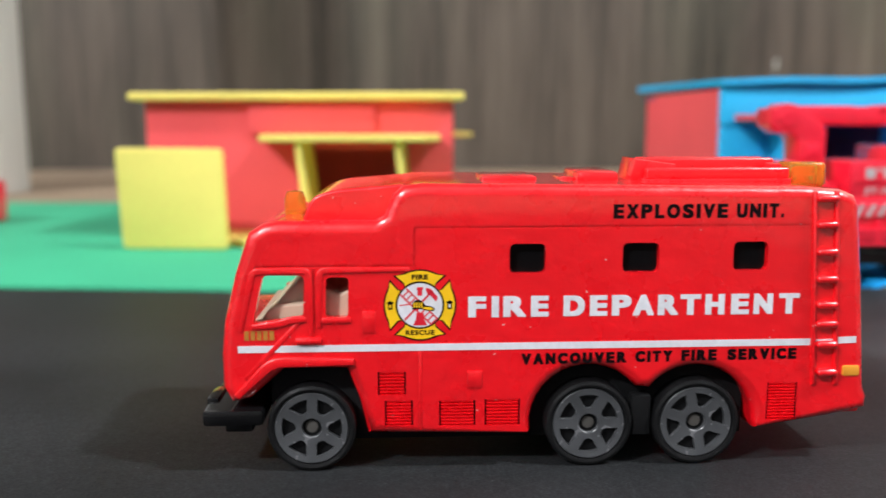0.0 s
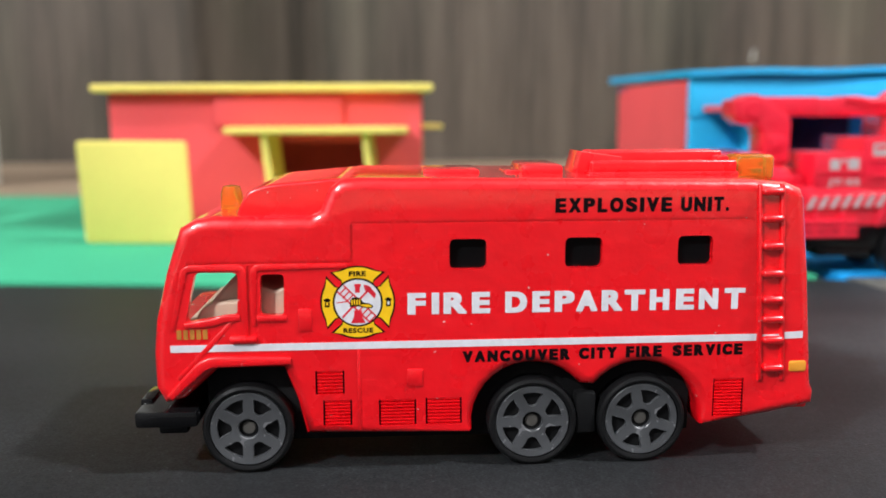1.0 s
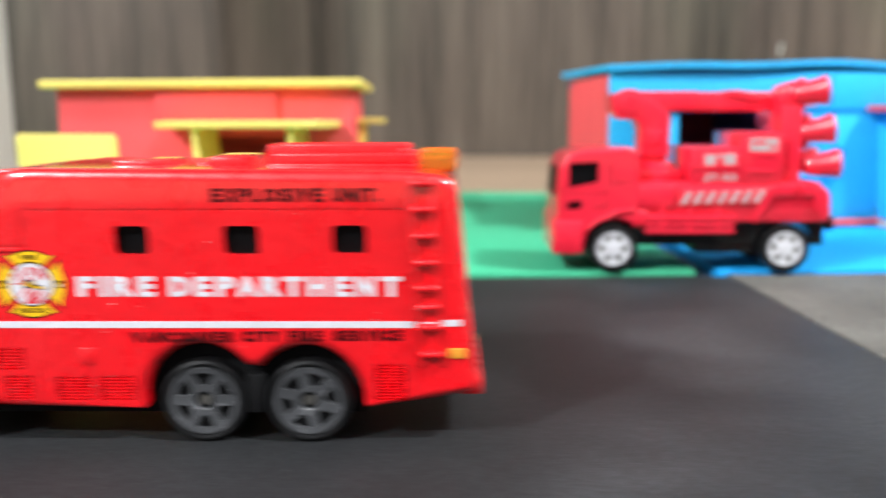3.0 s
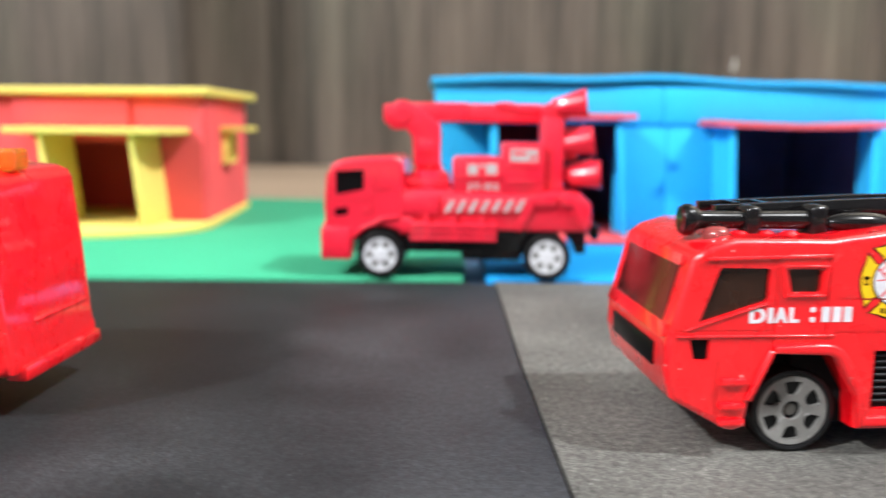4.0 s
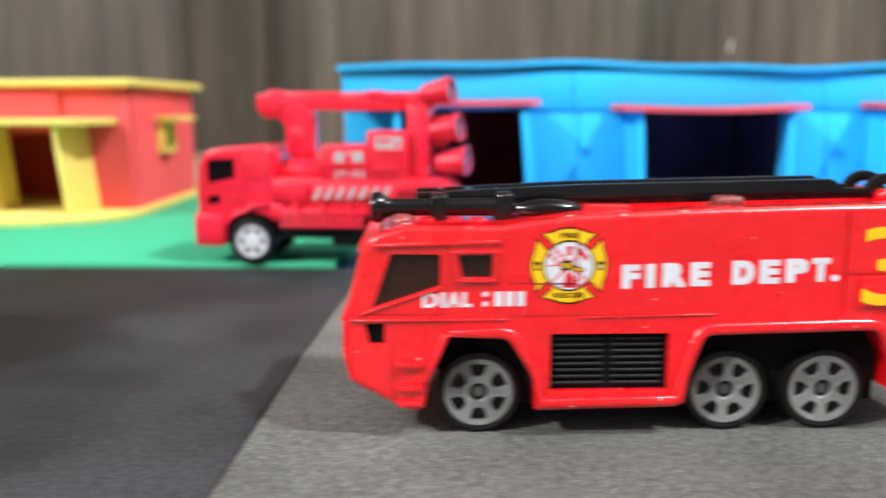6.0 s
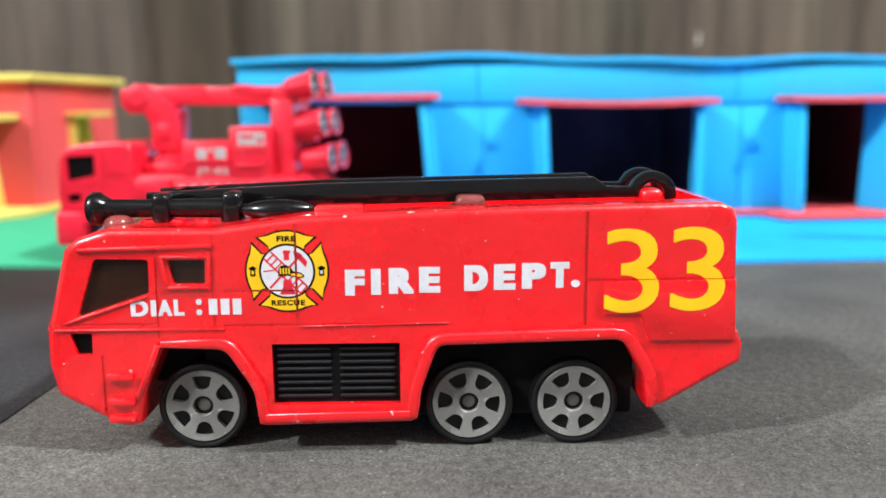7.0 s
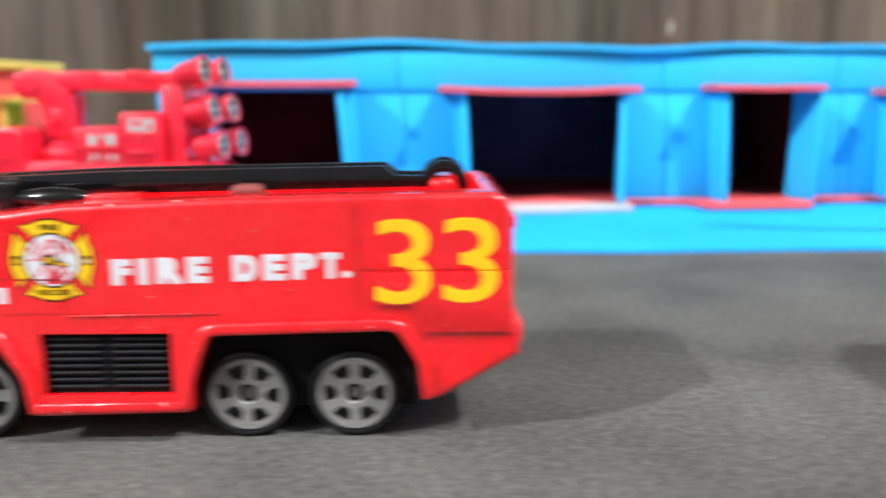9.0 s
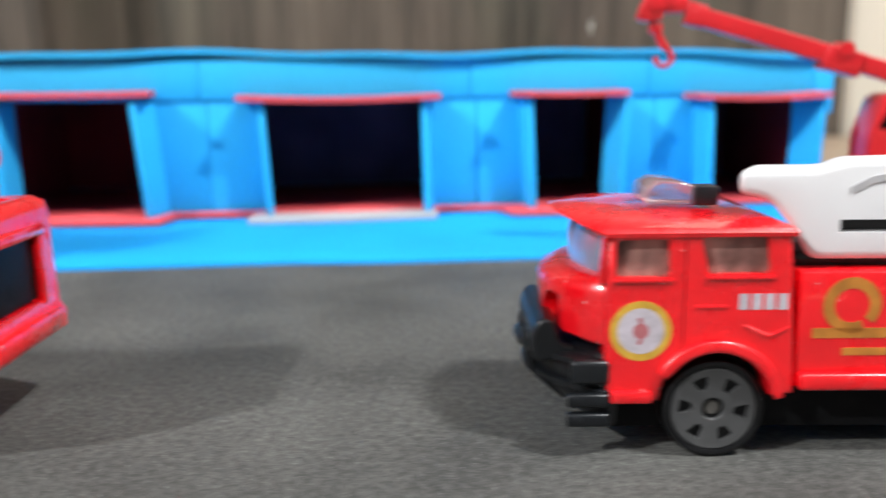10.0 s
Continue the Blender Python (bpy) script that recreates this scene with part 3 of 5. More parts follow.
table = thing("table", pose(0, 0, 0), "light brown wooden table top carrying the toy street", "table")
part("tabletop", bm_box(-900, 1250, -650, 736, -33, -3.0, 2.0), TABLE_WOOD, table)
for tx in (-860, 1210):
    for ty in (-610, 690):
        part("leg", bm_box(tx - 30, tx + 30, ty - 30, ty + 30, -751.5, -33, 3), TABLE_WOOD, table)

EDGE = [(-420, 136), (-190, 121), (-120, 114.6), (-76, 111.4), (-35, 107.4), (-5, 105.6), (33, 109.2), (62, 112.0), (88, 114.8), (97.0, 113.2)]
SEAM = [(97.3, 112.6), (100.4, 76), (103.4, 40), (106.3, 12), (108.8, -12), (114, -70), (125, -300)]
BLUE_EDGE = [(96.8, 117.0), (122, 118.2), (143, 120.6), (168, 126.0), (199, 132.8), (227, 136.0), (263, 143.4), (286, 147.0), (420, 170), (520, 186)]
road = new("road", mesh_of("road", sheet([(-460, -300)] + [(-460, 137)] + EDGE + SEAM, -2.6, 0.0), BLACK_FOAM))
tagged(road, "black foam sheet laid as a road", "road", kind="structure")
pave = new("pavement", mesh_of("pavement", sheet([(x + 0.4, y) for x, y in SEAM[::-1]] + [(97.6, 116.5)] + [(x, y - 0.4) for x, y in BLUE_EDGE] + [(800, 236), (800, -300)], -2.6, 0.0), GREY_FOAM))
tagged(pave, "worn grey foam sheet laid as a road", "road", kind="structure")
lawn = new("ground_green", mesh_of("ground_green", sheet([(x, y + 0.5) for x, y in EDGE[:-2]] + [(89.0, 116.2), (88.2, 138), (82, 200), (72, 322), (-120, 336), (-300, 352), (-420, 352)], -2.4, 1.0), GREEN_FOAM))
tagged(lawn, "bright green foam sheet laid as a lawn", "lawn", kind="structure")
yard = new("ground_blue", mesh_of("ground_blue", sheet([(95.0, 117.6), *[(x, y + 0.4) for x, y in BLUE_EDGE], (520, 360), (84, 330), (89, 200), (94.0, 138)], -2.4, 1.0), YARD_FOAM))
tagged(yard, "bright blue foam sheet laid as a forecourt", "forecourt", kind="structure")
tagged(new("ground_gap", mesh_of("ground_gap", sheet([(80, 119), (94.5, 119), (93, 200), (80, 200)], -2.6, -1.4), material("slate_blue_backing", (0.05, 0.09, 0.14), 0.6, stain=(60, 0.3)))), "slate blue backing strip in a gap between sheets", "backing", kind="structure")


# ---- explosives unit truck ----
VAN_VENTS = ((-22.2, -18.9, 9.4, 12.2, 7), (-21.4, -18.1, 5.6, 8.7, 8), (-15.0, -10.7, 5.5, 8.6, 8), (-9.6, -5.4, 5.5, 8.7, 8), (24.4, 28.1, 5.6, 10.2, 12))


def explosives_truck():
    W = 26.0
    t = thing("fire_truck", pose(0, 0.0017, 0, 0, 0, 2.6), "red die-cast explosives unit fire van with a white side stripe", "toy truck", "die-cast fire trucks")
    prof = [(-38.7, 8.6), (-39.7, 10.5), (-39.7, 14.5), (-39.3, 18.4), (-38.0, 23.5), (-36.7, 27.3), (-36.2, 28.7), (-35.0, 29.75), (-33, 30.0), (-22.4, 29.9), (-21.2, 30.6),
            (-20.2, 33.0), (-19.0, 34.0), (-17, 34.2), (27.7, 33.7), (32.2, 33.3), (33.6, 32.6), (34.2, 31.4), (35.2, 22.4), (36.3, 9.3), (36.7, 8.3), (36.6, 6.7), (32.0, 5.6), (23.2, 4.4)]
    prof += arc(15.9, 5.2, 7.1, 0, 142, 13) + arc(2.9, 5.4, 7.1, 38, 186, 13)
    prof += [(-4.4, 4.3), (-23.4, 4.5), (-24.4, 8.8), (-25.8, 12.5), (-33.1, 12.6), (-36.4, 9.1)]
    prof = [(x - 0.6 if x < -35 else x + 0.3 if x > 33.5 else x, z) for x, z in prof]
    hull = bm_pillow(prof, 0, W, 1.35, 5)
    cuts = [bm_box(-37.4, -19.0, 1.2, W - 1.2, 14.2, 27.0),
            bm_prism(rounded([(-35.2, 23.8), (-30.5, 23.75), (-30.7, 18.9), (-36.5, 18.1)], 0.6), -1, W + 1),
            bm_prism(rounded([(-28.0, 23.5), (-25.4, 23.5), (-25.55, 18.8), (-28.15, 18.8)], 0.5), -1, W + 1),
            bm_box(-42, -36.0, 3.2, W + 1, 16.4, 26.2), bm_box(-36.4, -19.5, W - 2, W + 1, 15.6, 25.4)]
    for x0, x1, z0, z1 in ((-6.8, -2.6, 23.8, 27.25), (6.4, 10.7, 23.8, 27.25), (19.5, 23.6, 23.9, 27.3)):
        cuts.append(bm_prism(rounded([(x0, z0), (x1, z0), (x1, z1), (x0, z1)], 0.7), -1, 1.1))
    for x0, x1, z0, z1 in ((-17.8, 28.3, 29.05, 29.35), (-17.9, -17.65, 24.7, 29.0), (-36.1, -17.9, 24.62, 24.95), (-29.5, -29.25, 16.2, 24.5)):
        cuts.append(bm_box(x0, x1, -1, 0.16, z0, z1))
    hull = carved(hull, cuts + [bm_box(v[0], v[1], -1, 0.5, v[2], v[3]) for v in VAN_VENTS])
    fairing = bm_prism(rounded([(-31.0, 29.4), (-30.1, 31.6), (-29.4, 32.7), (-27.0, 33.4), (-22, 33.8), (-18.5, 34.1), (-18.5, 29.4)], 0.9), 2.2, W - 2.2, 1.2, 4)
    body = part("body", joined(hull, fairing), RED_PAINT, t, "glossy red painted metal body", 46)
    part("chassis", joined(bm_box(-35, 22.5, 2.6, W - 2.6, 3.0, 13.0, 0.4), bm_box(8.2, 10.6, 0.8, 2.6, 3.6, 8.6, 0.3)), UNDERBODY, t, "black plastic underbody")
    part("bumper", joined(bm_box(-42.7, -35.6, -0.4, W + 0.4, 5.9, 7.9, 0.5), bm_box(-40.4, -37.0, 1.0, W - 1.0, 4.7, 6.2, 0.4), bm_box(-42.9, -41.4, 3, 8, 6.4, 8.4, 0.4)), BLACK_PLASTIC, t, "black plastic front bumper")
    part("seat", joined(bm_box(-37.3, -22.4, 1.8, W - 1.3, 14.3, 17.4, 0.4), bm_prism(rounded([(-36.3, 15), (-36.2, 18.0), (-34.6, 19.3), (-32.8, 21.4), (-30.8, 23.4), (-29.2, 23.6), (-29.0, 15)], 0.9), 3.4, W - 4.0, 0.9, 3),
                        bm_prism(rounded([(-35.9, 15), (-35.4, 19.0), (-34.0, 19.9), (-30.2, 20.2), (-29.6, 15)], 0.6), 2.0, 4.6, 0.6, 3), bm_prism(rounded([(-29.4, 15), (-22.2, 15), (-22.2, 21.9), (-25.0, 22.2), (-26.6, 21.2), (-29.2, 22.4)], 0.8), 1.35, W - 5.0, 0.8, 3)), BEIGE, t, "beige plastic cab interior")
    part("arch_trim", bm_strip([(-38.6, 9.4), (-34.4, 13.55), (-24.9, 13.5)], 1.3, -0.38, 0.3, 0.25), RED_PAINT, t)
    parts("window_sill", [bm_strip([(-36.6, 17.75), (-33.4, 18.1), (-32.2, 18.55), (-30.4, 18.6)], 0.9, -0.24, 0.2, 0.2), bm_box(-28.6, -25.2, -0.22, 0.2, 18.1, 18.8, 0.16)], RED_PAINT, t)
    part("door_frame", bm_strip([(-37.9, 17.2), (-36.35, 24.25), (-30.0, 24.3), (-29.75, 16.2)], 0.75, -0.15, 0.2, 0.12), RED_PAINT, t)
    part("door_frame", bm_strip([(-28.85, 17.6), (-28.75, 24.3), (-18.4, 24.35)], 0.75, -0.15, 0.2, 0.12), RED_PAINT, t)
    part("door_crease", bm_strip([(-31.2, 18.3), (-33.4, 15.9), (-37.6, 11.6)], 0.6, -0.10, 0.2, 0.09), RED_PAINT, t)
    part("door_handle", bm_box(-31.7, -28.6, -0.5, 0.2, 15.7, 16.5, 0.3), RED_PAINT, t)
    part("panel_seam", bm_box(-17.4, -17.0, -0.09, 0.2, 5.0, 14.6, 0.08), RED_PAINT, t)
    part("step_block", bm_box(-23.9, -22.4, -0.12, 0.2, 16.9, 19.5, 0.1), RED_PAINT, t)
    part("fuel_cap", bm_box(-11.7, -9.9, -0.15, 0.2, 10.1, 12.2, 0.12), RED_PAINT, t)
    for x0, x1, z0, z1 in ((-6.8, -2.6, 23.8, 27.25), (6.4, 10.7, 23.8, 27.25), (19.5, 23.6, 23.9, 27.3)):
        part("side_window", bm_box(x0 - 0.2, x1 + 0.2, 0.9, 1.3, z0 - 0.2, z1 + 0.2), BLACK_PANE, t, "black recessed window")
    part("stripe", joined(bm_strip([(-38.3, 15.12), (29.3, 15.16)], 0.82, -0.04, 0.03), bm_strip([(32.4, 15.3), (34.9, 15.38)], 0.82, -0.04, 0.03), bm_strip([(29.9, 15.2), (32.0, 15.25)], 0.5, -0.04, 0.03)), WHITE_INK, t, "white painted stripe")
    spelled("FIRE", [(-11.6, -9.5), (-8.85, -8.0), (-7.5, -4.8), (-4.25, -2.15)], t, WHITE_INK, 18.62, 21.12, heavy=0.15, label="white printed words")
    spelled("DEPARTHENT", [(-0.42, 2.1), (2.7, 4.75), (5.28, 7.6), (7.8, 10.3), (10.75, 13.2), (13.42, 15.85), (16.4, 18.7), (19.5, 21.65), (22.2, 24.5), (25.22, 27.7)],
            t, WHITE_INK, 18.62, 21.10, heavy=0.15, label="white printed words")
    for word, a, b in (("EXPLOSIVE", 5.2, 18.6), ("UNIT.", 19.65, 25.25)):
        spelled(word, spaced(word, a, b), t, BLACK_INK, 30.1, 31.75, heavy=0.09, label="black printed words")
    for word, a, b, base in (("VANCOUVER", -5.3, 7.2, 12.86), ("CITY", 8.25, 12.7, 12.98), ("FIRE", 13.8, 18.05, 13.05), ("SERVICE", 19.35, 27.7, 13.08)):
        spelled(word, spaced(word, a, b), t, BLACK_INK, base, base + 1.33, slope=0.006, heavy=0.10, label="black printed words")
    bars(t, DULL_GOLD, -37.5, -33.9, 16.2, 17.3, 5, label="gold unit mark")
    emblem(t, -17.2, 20.15, 4.1)
    for v in VAN_VENTS:
        vent(t, *v)
    lad = part("ladder", joined(bm_strip([(28.75, 33.2), (29.9, 9.9)], 0.9, -0.42, 0.2, 0.3), bm_strip([(31.35, 33.2), (32.6, 9.9)], 0.9, -0.42, 0.2, 0.3)), RED_PAINT, t, "raised side ladder")
    for z in (32.3, 29.2, 26.0, 22.8, 19.7, 17.4, 14.9, 11.5):
        x = 30.1 + (33.4 - z) * 0.055
        part("rung", bm_box(x - 1.3, x + 1.3, -0.95, 0.1, z - 0.45, z + 0.45, 0.42, 3), RED_PAINT, lad, "", 60)
    part("marker_lamp", bm_prism(rounded([(33.4, 10.9), (35.5, 10.9), (35.5, 12.2), (33.4, 12.2)], 0.3), -0.15, 0.1, 0.1), GOLD_INK, t, "small amber side marker")
    for y in (9.0,):
        part("beacon", bm_turned([(1.35, 29.2), (1.3, 31.8), (1.0, 32.7), (0, 32.9)], "z", (-32.4, y, 0.0), 20), AMBER, t, "clear amber roof beacon")
    part("roof_hatch", bm_box(-9.4, -2.5, 8, 17, 33.2, 34.6, 0.4), RED_PAINT, t)
    part("roof_hatch", joined(bm_box(2.6, 7.7, 8, 18, 33.2, 35.1, 0.5), bm_box(0.8, 3, 10, 16, 33.2, 34.3, 0.3)), RED_PAINT, t)
    rack = part("roof_rack", joined(bm_box(10.6, 29.4, 7.4, 18.4, 33.3, 34.2, 0.3), bm_prism([(9.4, 33.6), (10.2, 36.6), (15.4, 35.9), (15.8, 33.6)], 9.6, 16.6, 0.4), bm_box(27.0, 28.4, 8.2, 17.6, 34.0, 36.0, 0.3)), RED_PAINT, t)
    for x0, x1, y0, y1, z1 in ((11.0, 29.2, 7.6, 9.0, 35.5), (11.4, 28.4, 10.6, 12.2, 36.6), (11.4, 28.4, 14.0, 15.4, 36.6), (11.0, 29.2, 16.8, 18.2, 35.5)):
        part("rack_bar", bm_box(x0, x1, y0, y1, 34.0, z1, 0.35, 3), RED_PAINT, rack)
    part("beacon", joined(bm_box(29.6, 34.4, 8.5, 13, 33.0, 36.1, 0.6, 3)), AMBER, t, "clear amber roof beacon")
    part("rear_bumper", bm_box(34.5, 37.6, 3, W - 0.3, 5.2, 7.4, 0.5), RED_PAINT, t)
    for z in (9, 12):
        part("rear_step", bm_box(34.6, 36.5, 8, W - 2, z, z + 0.9, 0.4, 3), RED_PAINT, t)
    for x, a in ((-30.1, 2), (3.0, 30), (16.05, -12)):
        wheel(t, x, 0.3, 5.28, 5.28, 5.2, RIM_DARK, spin=a, rim_r=0.825, hole=(20.5, 0.43, 0.82, 0.165))
        wheel(t, x, W - 0.3, 5.28, 5.28, 5.2, RIM_DARK, True, a + 11, rim_r=0.825)
    for x in (-30.1, 3.0, 16.05):
        part("axle", bm_turned([(0.7, 3), (0.7, W - 3)], "y", (x, 0, 5.28), 12), PIN, t)
    return t


explosives_truck()


# ---- airport style fire tender ----
def fire_tender():
    W = 27.0
    t = thing("fire_truck", pose(0.1656, 0.0087, 0, 0, 0, 8.8), "red die-cast fire tender with black roof ladder and yellow number", "toy truck", "die-cast fire trucks")
    prof = [(-45.5, 14.9), (-45.6, 11.2), (-44.8, 7.7), (-43.9, 7.0), (-38.2, 3.55), (-37.2, 3.4), (-36.0, 3.8), (-35.3, 7.7), (-32.9, 13.0), (-25.6, 13.0), (-22.3, 7.5), (-22.1, 3.5), (-21.4, 3.3),
            (-4.3, 3.6), (-3.6, 3.9), (-3.3, 7.4), (-1.1, 13.3), (20.4, 13.6), (22.9, 9.3), (23.4, 5.4), (24.0, 5.0), (25.7, 5.4), (34.3, 10.6), (34.4, 13.0), (33.6, 14.2), (33.2, 21.5), (33.1, 27.4),
            (32.6, 28.8), (31.4, 29.5), (13.0, 29.2), (0.1, 28.9), (-16.7, 28.2), (-24.5, 27.2), (-26.4, 26.9), (-38.2, 27.0), (-41.5, 25.9), (-42.9, 24.6)]
    prof = [(x - 0.55 if x < -42 else x - 0.3 if x < -40 else x + 0.4 if x > 32.4 else x, z) for x, z in prof]
    hull = bm_pillow(prof, 0, W, 0.85, 4)
    cabwin = rounded([(-40.0, 23.6), (-33.9, 23.5), (-34.0, 19.6), (-42.3, 16.9)], 0.4)
    qwin = rounded([(-31.8, 23.4), (-27.5, 23.4), (-27.6, 20.6), (-31.2, 20.6)], 0.3)
    lowwin = rounded([(-43.3, 14.9), (-40.8, 14.9), (-40.9, 12.4), (-42.7, 12.4)], 0.2)
    cuts = [bm_prism(p, -1, 0.9) for p in (cabwin, qwin, lowwin)]
    cuts.append(bm_box(-20.3, -5.5, -1, 1.0, 6.1, 13.4))
    cuts.append(bm_box(-14, 30.5, 4.0, W - 4.0, 26.6, 31))
    cuts.append(bm_box(32.4, 36, 5.5, W - 5.5, 15.5, 24.5))
    for x0, x1, z0, z1 in ((15.9, 16.15, 15.2, 28.6), (16.15, 33.6, 20.55, 20.85), (-17.3, -17.05, 15.9, 27.4), (-25.4, -17.4, 19.7, 19.9), (-25.6, 0.1, 15.55, 15.8), (-33.2, -33.0, 14.3, 23.6), (-26.8, -26.6, 14.8, 26.3), (-45.3, -33.3, 15.9, 16.05), (-39.9, -39.7, 4.6, 12.2)):
        cuts.append(bm_box(x0 - 0.05, x1 + 0.05, -1, 0.30 if x0 > 10 else 0.15, z0 - 0.04, z1 + 0.04))
    part("body", carved(hull, cuts), RED_PAINT, t, "glossy red painted metal body", 46)
    part("chassis", joined(bm_box(-29, 22.6, 3.4, W - 3.4, 3.2, 13.2, 0.4), bm_box(-36.0, -29, 5.0, W - 5.0, 7.4, 13.2, 0.4)), UNDERBODY, t, "black plastic underbody")
    part("cab_window", bm_prism([(-40.2, 23.9), (-33.6, 23.9), (-33.7, 19.3), (-42.6, 16.6)], 0.55, 0.95), TINT, t, "dark tinted window")
    part("quarter_window", bm_prism([(-32.0, 23.6), (-27.2, 23.6), (-27.3, 20.4), (-31.5, 20.4)], 0.6, 0.95), TINT, t, "dark tinted window")
    part("lower_window", bm_prism([(-43.5, 15.1), (-40.6, 15.1), (-40.7, 12.2), (-42.9, 12.2)], 0.6, 0.95), BLACK_PANE, t, "small black window")
    part("window_trim", joined(bm_strip([(-32.3, 23.75), (-27.1, 23.75)], 0.55, -0.35, 0.2, 0.15), bm_strip([(-32.0, 20.2), (-27.1, 20.2)], 0.6, -0.35, 0.2, 0.15), bm_strip([(-32.4, 23.9), (-31.8, 20.0)], 0.55, -0.35, 0.2, 0.15), bm_strip([(-27.0, 23.9), (-27.1, 20.0)], 0.55, -0.35, 0.2, 0.15)), RED_PAINT, t)
    part("cab_crease", bm_strip([(-43.8, 16.0), (-41.6, 16.8), (-34.2, 19.2)], 0.4, -0.2, 0.2, 0.12), RED_PAINT, t)
    part("cab_roof_edge", bm_strip([(-41.8, 24.6), (-26.6, 25.0)], 0.8, -0.32, 0.3, 0.2), RED_PAINT, t)
    # windscreen and lower front panel on the sloping nose
    part("windscreen", bm_prism([(-43.95, 23.6), (-45.75, 16.4), (-45.15, 16.2), (-43.35, 23.4)], 3.2, W - 3.2, 0.2), RED_TINT, t, "dark red tinted windscreen")
    part("windscreen_trim", joined(bm_prism([(-43.75, 24.8), (-44.15, 23.5), (-43.35, 23.3), (-43.15, 24.6)], 2.2, W - 2.2, 0.2), bm_prism([(-45.85, 16.6), (-46.45, 15.0), (-45.5, 15.0), (-45.1, 16.4)], 1.0, W - 1.0, 0.3)), RED_PAINT, t)
    part("nose_grille", bm_box(-46.4, -45.6, 4.5, W - 4.5, 10.6, 13.6, 0.2), BLACK_PANE, t, "black nose panel")
    gr = part("side_grille", bm_box(-20.4, -5.4, 0.8, 1.1, 6.0, 13.5), UNDERBODY, t, "black ribbed side grille")
    for i in range(8):
        z = 6.9 + i * 0.82
        for x0, x1 in ((-19.9, -13.5), (-12.6, -6.0)):
            part("rib", bm_box(x0, x1, 0.45, 0.9, z - 0.2, z + 0.2, 0.12, 1), MATT_BLACK, gr)
    part("arch_trim", bm_strip([(-33.0, 13.7), (-25.2, 13.7), (-21.6, 8.0), (-21.5, 3.9)], 1.45, -0.85, 0.3, 0.45), RED_PAINT, t)
    part("arch_trim", bm_strip([(-35.9, 7.4), (-33.2, 13.6)], 1.3, -0.75, 0.3, 0.42), RED_PAINT, t)
    part("sill", bm_strip([(-21.6, 4.6), (-4.2, 4.8)], 2.1, -0.85, 0.3, 0.5), RED_PAINT, t)
    part("arch_trim", bm_strip([(-4.0, 4.4), (-3.9, 7.6), (-1.6, 13.9), (20.8, 14.4), (23.8, 9.6), (23.9, 5.4)], 1.5, -0.85, 0.3, 0.45), RED_PAINT, t)
    part("lower_ridge", bm_strip([(-45.0, 15.3), (-25.6, 15.3)], 0.5, -0.25, 0.2, 0.15), RED_PAINT, t)
    part("side_ridge", bm_strip([(-16.8, 15.5), (0.2, 15.75)], 0.35, -0.16, 0.2, 0.1), RED_PAINT, t)
    part("rear_panel", bm_prism([(18.2, 16.6), (22.4, 16.6), (23.6, 13.4), (33.6, 13.4), (33.4, 20.62), (17.9, 20.5)], -0.46, 0.2, 0.24), RED_PAINT, t)
    for z0 in (9.2, 6.2, 4.2):
        part("cab_step", bm_box(-39.4, -36.2, -0.75, 0.3, z0, z0 + 1.0, 0.35), RED_PAINT, t)
    spelled("FIRE DEPT.", [(-11.65, -9.4), (-8.68, -7.57), (-6.65, -3.75), (-3.18, -0.75), (1.99, 4.72), (5.41, 7.9), (8.63, 11.4), (11.9, 14.1), (14.3, 15.35)],
            t, WHITE_INK, 19.05, 22.07, slope=0.0287, heavy=0.25, label="white printed words")
    spelled("DIAL:", [(-36.2, -34.2), (-33.9, -33.3), (-33.1, -31.5), (-31.3, -30.1), (-28.75, -28.1)], t, WHITE_INK, 16.85, 18.75, slope=0.012, heavy=0.09, label="rubbed white printed word")
    bars(t, WHITE_INK, -27.3, -23.2, 17.0, 18.85, 3, label="white printed marks")
    spelled("33", [(18.1, 24.4), (25.72, 32.05)], t, YELLOW_INK, 16.74, 26.5, slope=0.02, heavy=0.12, bold=0.0, label="large yellow printed number", split=20.7, low_y=-0.52)
    emblem(t, -18.2, 22.0, 4.65, grooves=((-17.32, -17.06, 15.0, 27.4), (-25.4, -17.2, 19.66, 19.88)))
    rail = [(-37, 28.7), (-37, 30.0), (-15.2, 31.0), (18.8, 31.6), (20.3, 30.45), (23.0, 30.4)] + arc(26.2, 29.3, 3.0, 158, -8, 12) + [(28.0, 28.6)] + arc(26.2, 29.3, 1.6, -10, 190, 8) + [(22, 29.0), (-13.8, 28.3)]
    lad = part("ladder", joined(bm_prism(rail, 10.2, 11.6, 0.2), bm_prism(rail, 16.0, 17.4, 0.2), bm_box(-30, 15, 12.6, 15.0, 28.6, 30.2, 0.3)), BLACK_PLASTIC, t, "black plastic roof ladder")
    for i in range(14):
        part("rung", bm_box(-34 + i * 3.8, -33.2 + i * 3.8, 11.6, 16.0, 29.6, 30.3), BLACK_PLASTIC, lad)
    mon = part("water_cannon", bm_turned([(0, -43.2), (0.9, -43.5), (1.7, -43.6), (2.0, -43.1), (2.0, -42.3), (1.45, -41.6), (1.15, -41.0), (1.1, -36.0), (1.2, -27.0), (1.2, -25.2), (0, -25.0)], "x", (0.9, 7.0, 28.5), 24), BLACK_PLASTIC, t, "glossy black water cannon", 45)
